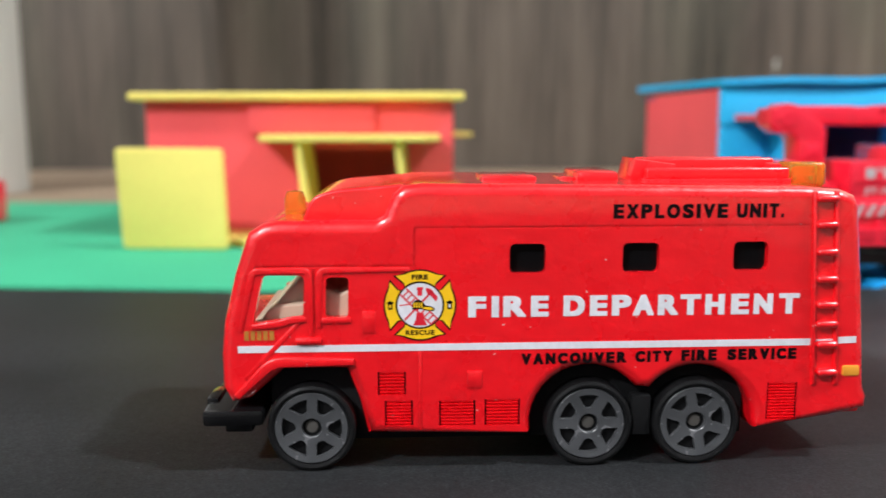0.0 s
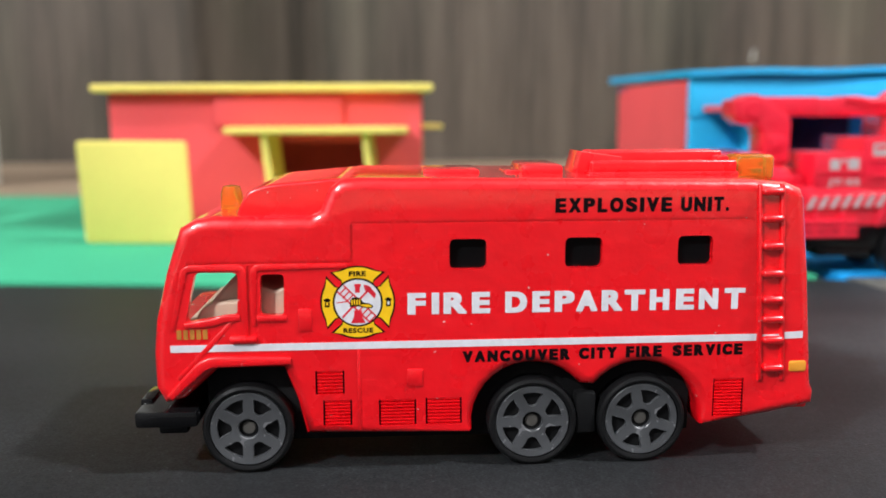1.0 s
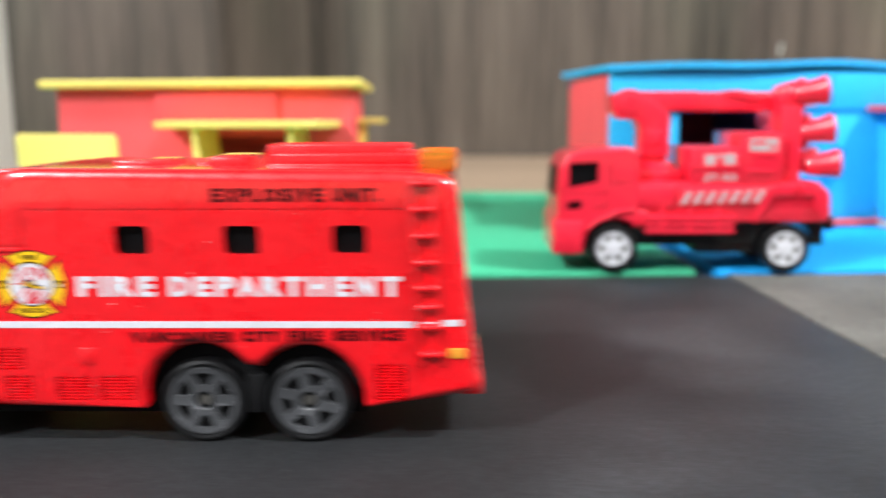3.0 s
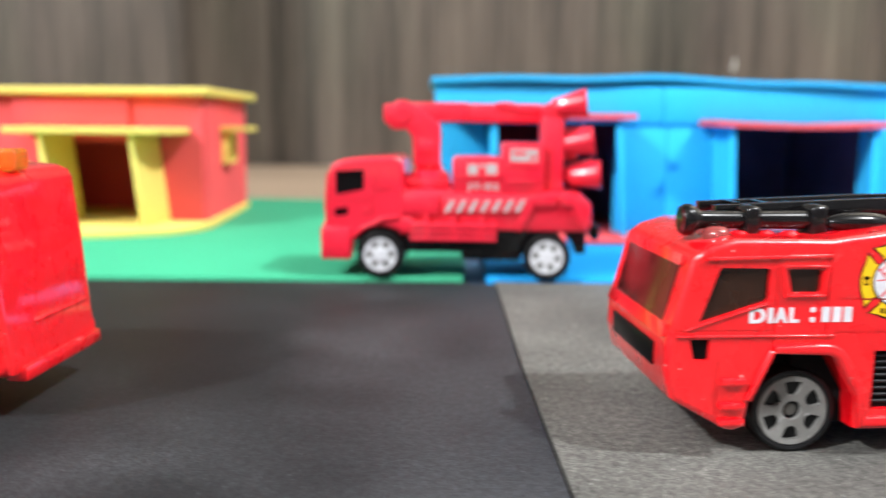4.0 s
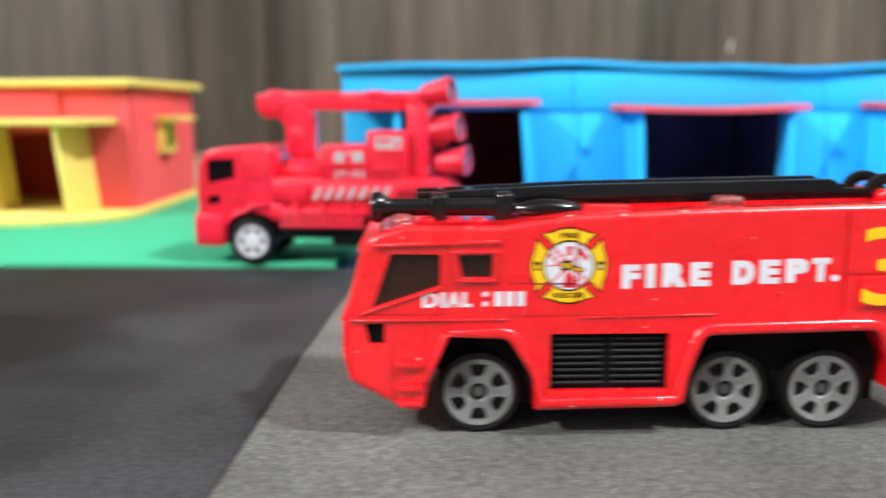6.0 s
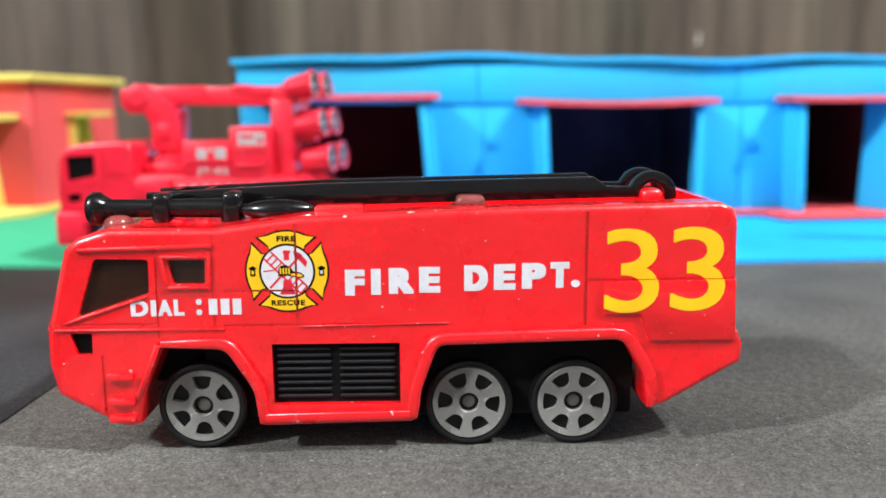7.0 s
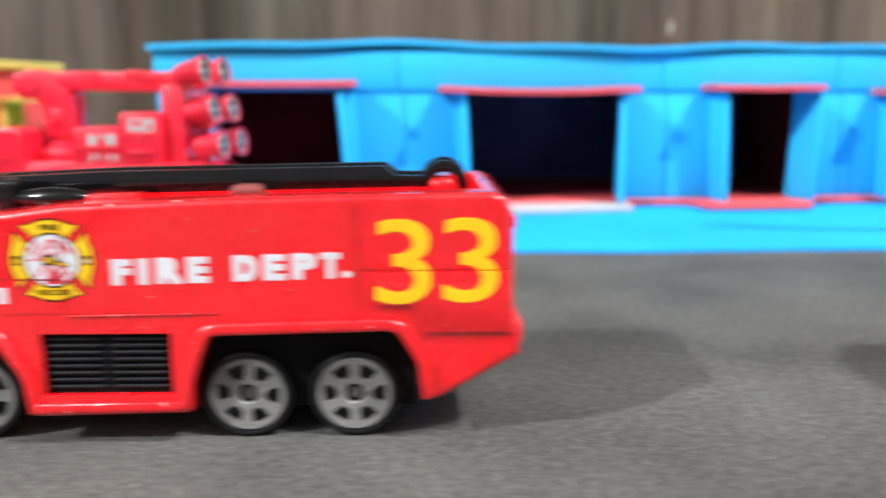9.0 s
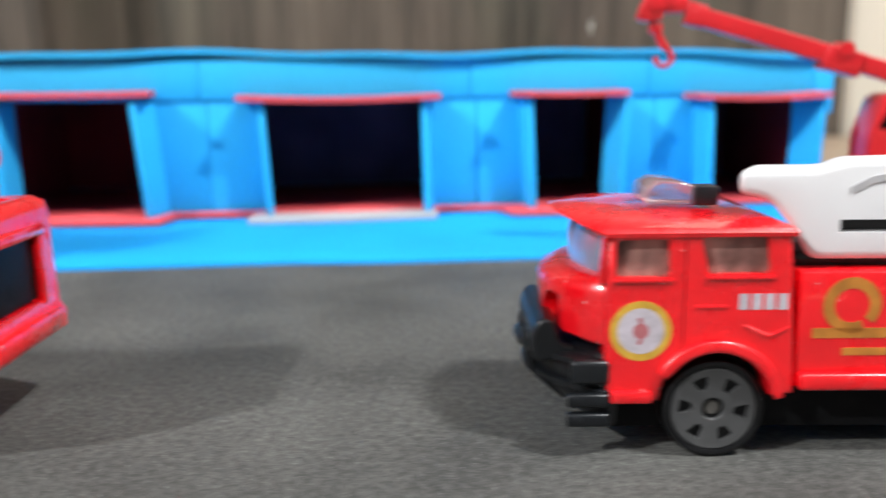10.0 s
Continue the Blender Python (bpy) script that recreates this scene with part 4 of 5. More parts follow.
    part("cannon_pad", moved(bm_turned([(0, 0.9), (1.2, 0.85), (1.8, 0.55), (2.0, 0), (1.8, -0.55), (0, -0.9)], "y", (0, 0, 0), 28), Matrix.Translation((-20.0, 6.2, 28.3)) @ Matrix.Diagonal((2.25, 2.0, 0.66, 1))), BLACK_PLASTIC, mon, "", 60)
    parts("clamp", [bm_box(-35.0, -32.9, 5.3, 8.7, 26.7, 30.35, 0.7, 3), bm_box(-26.6, -24.4, 5.2, 8.8, 26.4, 30.5, 0.7, 3)], BLACK_PLASTIC, mon, "squared black clamp")
    part("cannon_mount", bm_box(-27, -25.2, 6.4, 8.6, 26.0, 28, 0.3), BLACK_PLASTIC, mon)
    part("beacon", bm_turned([(1.75, 26.3), (1.75, 26.9), (1.5, 27.5), (0.9, 27.85), (0, 27.95)], "z", (-38.7, 5.2, 0), 20), ROSY_CLEAR, t, "clear rosy roof beacon dome", 50)
    for x, y in ((-35.4, 6.2), (-32.0, 6.4), (-29.0, 6)):
        part("roof_knob", bm_turned([(1.3, 26.4), (1.2, 26.9), (0.8, 27.25), (0, 27.35)], "z", (x, y, 0), 14), RED_PAINT, t)
    parts("roof_block", [bm_box(-15.6, -9.6, 4.2, 8.2, 26.8, 28.9, 0.5), bm_box(24.4, 27.2, 8.8, 18.4, 27.0, 30.2, 0.8, 3)], RED_PAINT, t)
    part("roof_lamp", joined(bm_box(1.2, 4.7, 3.8, 7.2, 28.4, 30.0, 0.7, 3), bm_box(0.4, 5.4, 3.2, 7.8, 27.0, 28.9, 0.6, 3)), ROSY_CLEAR, t, "clear rosy block lamp", 50)
    parts("roof_slat", [*[bm_box(-8 + i * 3.2, -6.4 + i * 3.2, 4.4, 10, 26.4, 27.7, 0.2) for i in range(10)]], RED_PAINT, t)
    part("rear_window", bm_box(32.2, 33.2, 6.0, W - 6.0, 15.8, 24.2), BLACK_PANE, t, "black recessed rear window")
    part("rear_trim", joined(bm_box(33.1, 34.3, 4.6, 5.9, 14.8, 26.2, 0.35), bm_box(33.1, 34.3, W - 5.9, W - 4.6, 14.8, 26.2, 0.35), bm_box(33.1, 34.6, 4.6, W - 4.6, 24.6, 26.2, 0.4), bm_box(33.3, 35.3, 2.5, W - 2.5, 11.0, 13.8, 0.6)), RED_PAINT, t)
    for x, a in ((-29.1, 30), (2.65, 5), (15.3, 0)):
        wheel(t, x, 1.7, 5.3, 5.3, 5.0, RIM_GREY, spin=a, rim_r=0.84, hole=(17.8, 0.44, 0.84, 0.205))
        wheel(t, x, W - 1.7, 5.3, 5.3, 5.0, RIM_GREY, True, a + 17, rim_r=0.84)
    for x in (-29.1, 2.65, 15.3):
        part("axle", bm_turned([(0.7, 4), (0.7, W - 4)], "y", (x, 0, 5.3), 12), PIN, t)
    return t


fire_tender()


# ---- searchlight truck on the green sheet ----
def searchlight_truck():
    W = 25.0
    t = thing("searchlight_truck", pose(0.089, 0.1133, 0.001, 0, 0, 2.4), "red plastic toy truck with folding boom and six searchlights", "toy truck")
    z1 = -1.0
    cab = [(-35.5, 5.8 + z1), (-35.5, 13.9), (-34.9, 14.2), (-35.2, 18.0), (-34.6, 25.8), (-32.9, 28.7), (-31.2, 29.6), (-27.8, 30.2), (-17.8, 30.8), (-16.0, 30.2), (-15, 28.6), (-14.9, 12.3)]
    cab += arc(-20.9, 5.7, 7.4, 62, 170, 10) + [(-28.3, 4.8)]
    win = rounded([(-32.2, 27.0), (-24.9, 27.4), (-24.9, 22.4), (-32.2, 20.9)], 0.5)
    low = rounded([(-32.5, 17.5), (-29.0, 18.0), (-29.0, 15.9), (-32.5, 15.5)], 0.3)
    hull = carved(bm_pillow(cab, 0.4, W - 0.4, 1.0, 4), [bm_prism(win, -1, 1.4), bm_prism(low, -1, 1.2), bm_box(-33.6, -33.4, -1, 0.7, 6, 28.5), bm_box(-22.7, -22.5, -1, 0.65, 13.5, 28), bm_box(-35, -22.7, -1, 0.65, 19.6, 19.8), bm_box(-35, -28, -1, 0.65, 13.6, 13.8)])
    part("cab", hull, RED_PLASTIC, t, "rounded red plastic cab", 46)
    part("side_window", bm_prism([(-32.4, 27.2), (-24.7, 27.6), (-24.7, 22.2), (-32.4, 20.7)], 1.2, 1.6), BLACK_PANE, t, "black side window")
    part("lower_window", bm_prism([(-32.7, 17.7), (-28.8, 18.2), (-28.8, 15.7), (-32.7, 15.3)], 1.1, 1.5), BLACK_PANE, t, "small black window")
    part("windscreen", bm_prism([(-35.4, 18.6), (-34.7, 25.9), (-34.3, 25.9), (-34.9, 18.6)], 3, W - 3, 0.2), BLACK_PANE, t)
    part("door_panel", joined(bm_strip([(-21.8, 26.8), (-20.9, 23.0), (-20.9, 22.4), (-17.6, 23.2)], 0.45, 0.15, 0.6, 0.1), bm_strip([(-25.2, 16.8), (-23.6, 17.2), (-22.8, 16.9)], 0.5, 0.1, 0.6, 0.1)), RED_PLASTIC, t)
    part("arch_trim", bm_strip([(-27.6, 10.6), (-24.4, 13.3), (-22.2, 13.6), (-21.0, 15.0), (-16.0, 15.6)], 0.9, -0.25, 0.6, 0.3), RED_PLASTIC, t)
    part("bumper", bm_box(-36.0, -28.4, -0.2, W + 0.2, 4.6, 13.0, 0.7), RED_PLASTIC, t)
    deck = [(-14.6, 12.4), (-16.2, 15.0), (-16.2, 21.8), (-15.4, 22.3), (29.0, 22.1), (31.2, 20.2), (32.0, 19.0), (32.4, 14.4), (31.6, 12.3)]
    part("deck", bm_prism(deck, 1.6, W - 1.6, 0.6), RED_PLASTIC, t, "red plastic truck bed", 28)
    part("deck_side", joined(bm_strip([(-4.9, 18.6), (16.0, 18.9)], 6.0, 0.7, 1.8, 0.35), bm_strip([(17.2, 21.2), (16.4, 18.0), (13.6, 12.4)], 2.2, 0.7, 1.8, 0.3), bm_strip([(28.2, 21), (29.0, 17.0), (30.6, 13.0)], 2.2, 0.7, 1.8, 0.3), bm_box(17.6, 23.2, 0.6, 1.8, 18.6, 21.8, 0.3), bm_box(24.2, 28.0, 0.6, 1.8, 18.6, 21.8, 0.3), bm_box(-15.8, -6.2, 0.7, 1.8, 16, 21.4, 0.5)), RED_PLASTIC, t)
    parts("side_rail", [*[bm_box(-13.4, 8.5, -0.3, 1.4, z, z + 1.15, 0.4) for z in (9.7, 11.3, 12.9)], *[bm_box(x, x + 0.9, -0.1, 1.6, 9.8, 16.2, 0.2) for x in (-9.6, -2.8, 4.2)]], RED_PLASTIC, t, "three-bar red side guard")
    part("fuel_tank", bm_box(-16.4, -12.6, 0.5, 5, 11.2, 15.6, 0.9, 3), RED_PLASTIC, t)
    part("chassis", carved(joined(bm_box(-16, 31.0, 2.0, W - 2.0, 6.6, 12.6, 0.4)), [bm_turned([(7.2, -2), (7.2, W + 2)], "y", (21.2, 0, 5.9), 32)]), BLACK_PLASTIC, t, "black plastic chassis")
    part("axle_block", bm_box(-27.6, -15.8, 6.2, W - 6.2, 4.8, 13.2, 0.4), BLACK_PLASTIC, t)
    part("battery_box", bm_box(-0.4, 14.8, 2.6, W - 2.6, 4.6, 7, 0.4), BLACK_PLASTIC, t)
    part("tow_hitch", joined(bm_strip([(30.5, 12.8), (32.2, 13.4), (33.0, 11.4), (34.4, 11.2)], 1.8, 6, W - 6, 0.4), bm_box(32.8, 34.8, 5, W - 5, 9.8, 13.4, 0.5)), BLACK_PLASTIC, t, "black rear hitch bar")
    part("equipment_box", joined(bm_box(-2.8, 9.5, 1.6, W - 1.6, 21.6, 30.7, 0.5), bm_box(9.4, 20.0, 1.4, W - 1.4, 21.6, 34.3, 0.5), bm_box(-2.4, 9.2, 1.3, 1.8, 25.6, 26.0, 0.1), bm_box(10.6, 18.8, 1.1, 1.6, 28.6, 29.0, 0.1), bm_box(11.2, 17.6, 1.0, 1.6, 24.4, 25.3, 0.15)), RED_PLASTIC, t, "stepped red equipment box")
    parts("label_plate", [bm_box(1.0, 3.5, 1.5, 1.8, 26.4, 29.0), bm_box(5.6, 8.4, 1.5, 1.8, 26.5, 29.2), bm_turned([(0, 1.5), (0.55, 1.5), (0.55, 1.8)], "y", (4.6, 0, 28.6), 12)], SILVER, t, "silver printed panels")
    part("control_plate", carved(bm_box(11.6, 18.4, 1.3, 1.6, 29.8, 32.9), [bm_box(12.3, 15.6, 0, 2, 31.3, 32.2), bm_box(16.5, 17.9, 0, 2, 30.3, 31.4)]), SILVER, t, "silver printed panel with cut-outs")
    jt = lettering("JT-52", t, SILVER, 0.9, 8.8, 22.3, 24.2, y=-0.05, bold=0.02, heavy=0.09, gap=1.12, label="silver printed letters")
    jt.matrix_basis = Matrix.Translation((0, 0.00158, 0))
    parts("hazard_stripe", [*[bm_prism([(-4.9 + i * 2.95, 16.9 + i * 0.07), (-3.5 + i * 2.95, 16.95 + i * 0.07), (-1.9 + i * 2.95, 19.95 + i * 0.07), (-3.3 + i * 2.95, 19.9 + i * 0.07)], 0.62, 0.8) for i in range(7)]], SILVER, t, "silver slanted stripes")
    part("turntable", joined(bm_turned([(6.2, 21.9), (6.2, 23.6), (5.6, 24.2), (5.6, 25.8), (4.6, 26.6), (3.6, 26.8), (3.6, 28.2), (0, 28.4)], "z", (-9.4, 12.5, 0), 28), bm_box(-14.9, -3.6, 5, 20, 21.8, 25.2, 0.8)), RED_PLASTIC, t, "round red turntable")
    post = rounded([(-13.0, 28.0), (-13.4, 35.4), (-15.0, 37.5), (-18.5, 37.4), (-20.9, 39.5), (-21.0, 43.7), (-18.4, 44.0), (-17.4, 44.9), (-15, 44.8), (-13.6, 44.0), (-8.6, 40.6), (-7.0, 39.6), (-6.3, 38.4), (-6.3, 28.0)], 0.6)
    part("boom_post", joined(bm_prism(post, 8.0, 17.0, 0.6), bm_turned([(0, 7.6), (2.0, 7.6), (2.2, 8.2)], "y", (-16.0, 0, 41.2), 20), bm_box(-11.6, -7.8, 7.7, 8.4, 31, 34.8, 0.3)), RED_PLASTIC, t, "bent red boom post")
    part("boom", joined(bm_box(-14, 1.0, 9.2, 15.8, 39.5, 44.3, 0.4), bm_box(0.4, 19.6, 9.6, 15.4, 39.4, 44.1, 0.4), bm_strip([(8, 43.8), (12.5, 43.4), (14.4, 42.6), (19.0, 42.8)], 2.0, 9.2, 15.8, 0.3)), RED_PLASTIC, t, "two-piece red boom")
    part("lamp_rack", joined(bm_box(19.4, 25.0, 3.5, W - 3.5, 22.0, 40.8, 0.5), bm_prism(rounded([(19.3, 40), (19.4, 43.4), (21.2, 44.4), (25.0, 43.0), (26.5, 40)], 0.8), 5, W - 5, 0.5), bm_box(24, 29, 9, 16, 30, 38, 0.4)), RED_PLASTIC, t, "red lamp rack")
    for y in (5.6, 19.0):
        for bx, bz, fx, fz in ((23.5, 43.4, 30.6, 44.4), (25.4, 34.0, 32.6, 35.2), (27.2, 26.0, 34.5, 26.6)):
            d = Vector((fx - bx, -1.0, fz - bz))
            turn = Matrix.Translation((bx, y, bz)) @ d.to_track_quat("Z", "Y").to_matrix().to_4x4()
            L = d.length
            lamp = part("searchlight", moved(bm_turned([(0, -0.6), (1.9, -0.5), (2.2, 0), (2.5, 1.0), (3.2, L - 1.4), (3.6, L - 0.6), (3.5, L), (3.1, L), (3.0, L - 0.5)], "z", (0, 0, 0), 24), turn), RED_PLASTIC, t, "red cone-shaped lamp")
            part("lens", moved(bm_turned([(3.05, L - 0.45), (2.0, L - 0.25), (0, L - 0.15)], "z", (0, 0, 0), 24), turn), LENS, lamp, "grey ribbed lamp lens")
            part("lens_mark", moved(joined(bm_box(-0.3, 0.3, -2.6, 2.6, L - 0.3, L + 0.02), bm_box(-2.2, 2.2, -1.25, -0.75, L - 0.35, L), bm_box(-2.2, 2.2, 0.75, 1.25, L - 0.35, L)), turn), BLACK_PLASTIC, lamp)
    for x, a in ((-20.9, 0), (21.2, 8)):
        wheel(t, x, 0.0, 5.95, 5.95, 5.5, RIM_WHITE, spin=a, rim_r=0.72)
        wheel(t, x, W, 5.95, 5.95, 5.5, RIM_WHITE, True, a, rim_r=0.72)
        part("hub_cap", bm_turned([(0, 0.05), (1.7, 0.1), (1.9, 0.3), (1.9, 1.0)], "y", (x, 0, 5.95), 18), RIM_WHITE, t, "white hub")
        part("spoke_backing", bm_turned([(0, 0.75), (4.2, 0.75), (4.2, 1.0)], "y", (x, 0, 5.95), 24), RIM_GREY, t)
    for x in (-20.9, 21.2):
        part("axle", bm_turned([(0.8, 3), (0.8, W - 3)], "y", (x, 0, 5.95), 12), PIN, t)
    return t


searchlight_truck()


# ---- ladder truck with white turret ----
def turret_truck():
    W = 28.0
    t = thing("fire_truck", pose(0.276, 0.0248, 0, 0, 0, 6.0), "red toy fire truck with white turret and large black front bumper", "toy truck", "die-cast fire trucks")

    def bow(depth, inset=0.0, back=17.2, n=10):
        """The cab's outline from above: straight sides, bowed front reaching x = -4 - depth."""
        front = [(-4.0 + inset - depth * (1 - abs(2 * k / n - 1) ** 2.2), inset + (W - 2 * inset) * k / n) for k in range(n + 1)]
        return front + [(back - inset, W - inset), (back - inset, inset)]

    cab = [(-4.0, 6.9), (-4.2, 21.0), (-3.9, 27.4), (17.0, 27.4), (18.3, 7.9)] + arc(9.0, 6.6, 6.6, 10, 176, 14)
    w1, w2 = rounded([(-3.1, 26.5), (3.0, 26.6), (3.2, 22.2), (-3.0, 22.2)], 0.6), rounded([(6.6, 26.8), (14.2, 26.9), (14.8, 22.6), (7.6, 22.5)], 0.6)
    part("cab", carved(bm_pillow(cab, 0, W, 0.8, 4), [bm_prism(w1, -1, 1.2), bm_prism(w2, -1, 1.2), bm_box(4.75, 4.95, -1, 0.3, 13.5, 27), bm_box(-6, -2.6, 2.6, W - 2.6, 21.6, 26.6)]), RED_PAINT, t, "glossy red cab", 46)
    def lift(y):
        return 1.7 * (1 - abs(2 * y / W - 1) ** 2)
    part("roof", bm_loft([[(x, y, z + (lift(y) * max(0.15, (29.4 - z) / 2.5) if x < -3 else 0)) for x, y in bow(d, q)] for d, q, z in ((4.6, -0.25, 26.9), (4.9, -0.35, 27.4), (4.8, 0.3, 28.0), (4.4, 1.8, 28.6), (3.8, 3.6, 28.95), (3.0, 5.6, 29.05))]), RED_PAINT, t, "rounded red cab roof with bowed visor", 50)
    part("hood", carved(bm_loft([[(x, y, z) for x, y in bow(d, q, 2.0)] for d, q, z in ((5.0, 0.7, 13.4), (6.6, 0.35, 14.2), (7.0, 0.3, 19.6), (6.6, 0.5, 21.0), (5.2, 1.4, 21.9))]), [bm_turned([(3.4, -16), (3.4, -8.6)], "x", (0, 8.0, 15.4), 20)]), RED_PAINT, t, "bowed red nose", 50)
    part("windscreen", bm_loft([[(x, y, z) for x, y in bow(d, q, -1.0)] for d, q, z in ((4.2, 1.5, 21.4), (4.1, 1.5, 25.0), (3.6, 1.9, 28.0))]), SKY_PANE, t, "bluish clear bowed windscreen", 50)
    for y in (0.15, W - 1.5):
        part("windscreen_pillar", bm_strip([(-4.6, 21.4), (-4.2, 27.4)], 1.1, y, y + 1.35, 0.3), RED_PAINT, t)
    part("side_window", bm_prism([(-3.3, 26.8), (3.2, 26.9), (3.4, 22.0), (-3.2, 22.0)], 0.9, 1.3), MAUVE, t, "side window mottled for reflections and cab interior")
    part("side_window", bm_prism([(6.4, 27.0), (14.4, 27.1), (15.0, 22.4), (7.4, 22.3)], 0.9, 1.3), MAUVE, t, "side window mottled for reflections and cab interior")
    parts("window_sill", [bm_box(-3.4, 3.6, -0.3, 0.3, 21.5, 22.1, 0.2), bm_box(7.2, 15.2, -0.3, 0.3, 21.8, 22.4, 0.2)], RED_PAINT, t)
    fb = part("front_bumper", joined(bm_loft([[(x, y, z) for x, y in bow(d, q, -2.2)] for d, q, z in ((2.6, 0.8, 3.7), (4.2, 0.4, 4.3), (8.4, 0.2, 8.6), (8.8, 0.3, 11.4), (8.0, 0.9, 12.6))]),
                                     bm_prism(rounded([(-6, 11), (-12.0, 10.6), (-12.4, 13.2), (-11.9, 15.2), (-11.0, 16.2), (-9.4, 15.8), (-8.6, 13.0), (-6, 12.4)], 0.8), 4.4, W - 4.4, 2.2, 4)), SLATE, t, "dark slate push bumper", 50)
    parts("bumper_bar", [*[bm_box(-8.4, -3.4, -0.5, 0.9, z, z + 1.7, 0.45, 3) for z in (4.1, 6.5)], bm_box(-8.0, -3.4, -0.2, 1.2, 9.2, 12.2, 0.6, 3), *[bm_box(-8.0, -6.6, -0.6, 0.6, z, z + 1.0, 0.3) for z in (4.5, 6.9)]], SLATE, fb)
    # stepped ribs wrapped round the bow of the bumper
    for z, d in ((7.6, 8.0), (10.8, 9.0)):
        part("bumper_rib", bm_loft([[(x, y, zz) for x, y in bow(dd, q, -3.7)] for dd, q, zz in ((d - 0.6, 0.3, z - 0.1), (d + 0.5, -0.15, z + 0.2), (d + 0.6, -0.2, z + 0.9), (d - 0.4, 0.3, z + 1.3))]), SLATE, fb, "", 40)
    for y in (9.0, 12.0, 16.0, 19.0):
        part("bumper_tooth", bm_strip([(-7.6, 4.6), (-11.9, 8.6), (-12.4, 11.6), (-12.2, 13.4)], 1.0, y - 0.6, y + 0.6, 0.3), SLATE, fb)
    part("roof_light", bm_prism(rounded([(1.8, 29.4), (2.0, 31.6), (3.4, 32.5), (6.0, 32.3), (8.6, 31.5), (9.4, 29.4)], 0.7), 7.6, W - 12, 0.7, 3), SMOKE, t, "smoky clear roof light bar")
    part("roof_light_post", bm_box(7.6, 10.6, 7.2, 10.4, 29.4, 31.8, 0.4), SLATE, t)
    part("arch_trim", bm_strip(arc(9.0, 6.6, 7.4, 8, 150, 12), 1.5, -0.8, 0.3, 0.4), RED_PAINT, t)
    part("sill", bm_box(-3.4, 1.6, -0.6, 0.4, 7.0, 8.6, 0.4), RED_PAINT, t)
    e = part("round_badge", bm_prism(arc(0, 15.8, 3.6, 0, 352, 44), -0.05, 0.03), DULL_YELLOW, t, "yellow-edged round badge")
    part("disc", bm_prism(arc(0, 15.8, 2.75, 0, 352, 44), -0.07, 0), BADGE_INK, e, "dull white disc")
    part("red_motif", joined(bm_prism(arc(0.0, 15.8, 0.95, 0, 330, 11), -0.09, 0), bm_strip([(-0.2, 17.4), (0.3, 15.8), (-0.2, 14.2)], 0.5, -0.095, 0)), ROSE_INK, e, "faint red motif")
    bars(t, BADGE_INK, 11.2, 17.2, 18.3, 20.2, 4, label="white printed marks")
    parts("door_rib", [bm_box(6.2, 10.0, -0.15, 0.2, 18.4, 18.9, 0.12), bm_strip([(12.0, 16.4), (14.8, 15.0), (17.2, 16.2)], 0.5, -0.15, 0.2, 0.1)], RED_PAINT, t)
    part("body", bm_prism([(18.4, 8.6), (18.3, 22.6), (62, 22.6), (63, 20), (63, 9.5), (58, 8.6)] + arc(46, 6.6, 7.2, 15, 165, 10), 0.5, W - 0.5, 0.7), RED_PAINT, t, "glossy red body")
    part("side_step", bm_box(18.6, 38.4, -0.6, 1.5, 8.5, 10.6, 0.5, 3), RED_PAINT, t, "raised side step")
    part("gold_mark", joined(bm_strip(arc(24.4, 18.6, 2.7, -40, 300, 30), 1.3, 0.42, 0.6), bm_box(20.0, 36, 0.42, 0.6, 14.7, 15.9), bm_box(23.6, 36, 0.42, 0.6, 12.6, 13.5)), DULL_GOLD, t, "gold printed ring and bars")
    part("chassis", bm_box(-3.4, 60, 3.2, W - 3.2, 2.6, 12, 0.5), UNDERBODY, t, "black plastic underbody")
    tur = bm_prism(rounded([(11.0, 31.4), (11.1, 34.4), (20.0, 34.4), (23.4, 35.4), (44, 35.7), (60, 34.7), (60, 23.6), (19.6, 23.7), (17.4, 27.4), (14.6, 30.8)], 1.3, 4), 2.0, 16.0, 1.5, 4)
    for v in tur.verts:
        v.co.x += 0.42 * (v.co.y - 2.0) * max(0.0, min(1.0, (40 - v.co.x) / 20))
        v.co.z -= 0.06 * (v.co.y - 2.0)
    part("turret", carved(tur, [bm_box(23.0, 42, 0, 4.5, 26.9, 28.4)]), WHITE_PLASTIC, t, "smooth white plastic turret", 35)
    part("turret_base", bm_box(19, 60, 4, W - 4, 22.4, 24.4, 0.4), BLACK_PLASTIC, t)
    part("slot_backing", bm_box(22.5, 42.5, 4.2, 4.8, 26.7, 28.6), SLATE, t)
    part("turret_mark", bm_strip([(24.0, 31.8), (26.2, 33.0), (30, 33.6)], 0.8, 1.85, 2.2), SILVER, t)
    for x, a in ((9.0, 5), (46.0, 20)):
        wheel(t, x, 0.3, 6.0, 6.0, 5.4, RIM_MID, spin=a, rim_r=0.84, hole=(13, 0.48, 0.82, 0.12))
        wheel(t, x, W - 0.3, 6.0, 6.0, 5.4, RIM_MID, True, a, rim_r=0.84)
    for x in (9, 46):
        part("axle", bm_turned([(0.7, 3), (0.7, W - 3)], "y", (x, 0, 6.0), 12), PIN, t)
    return t


turret_truck()


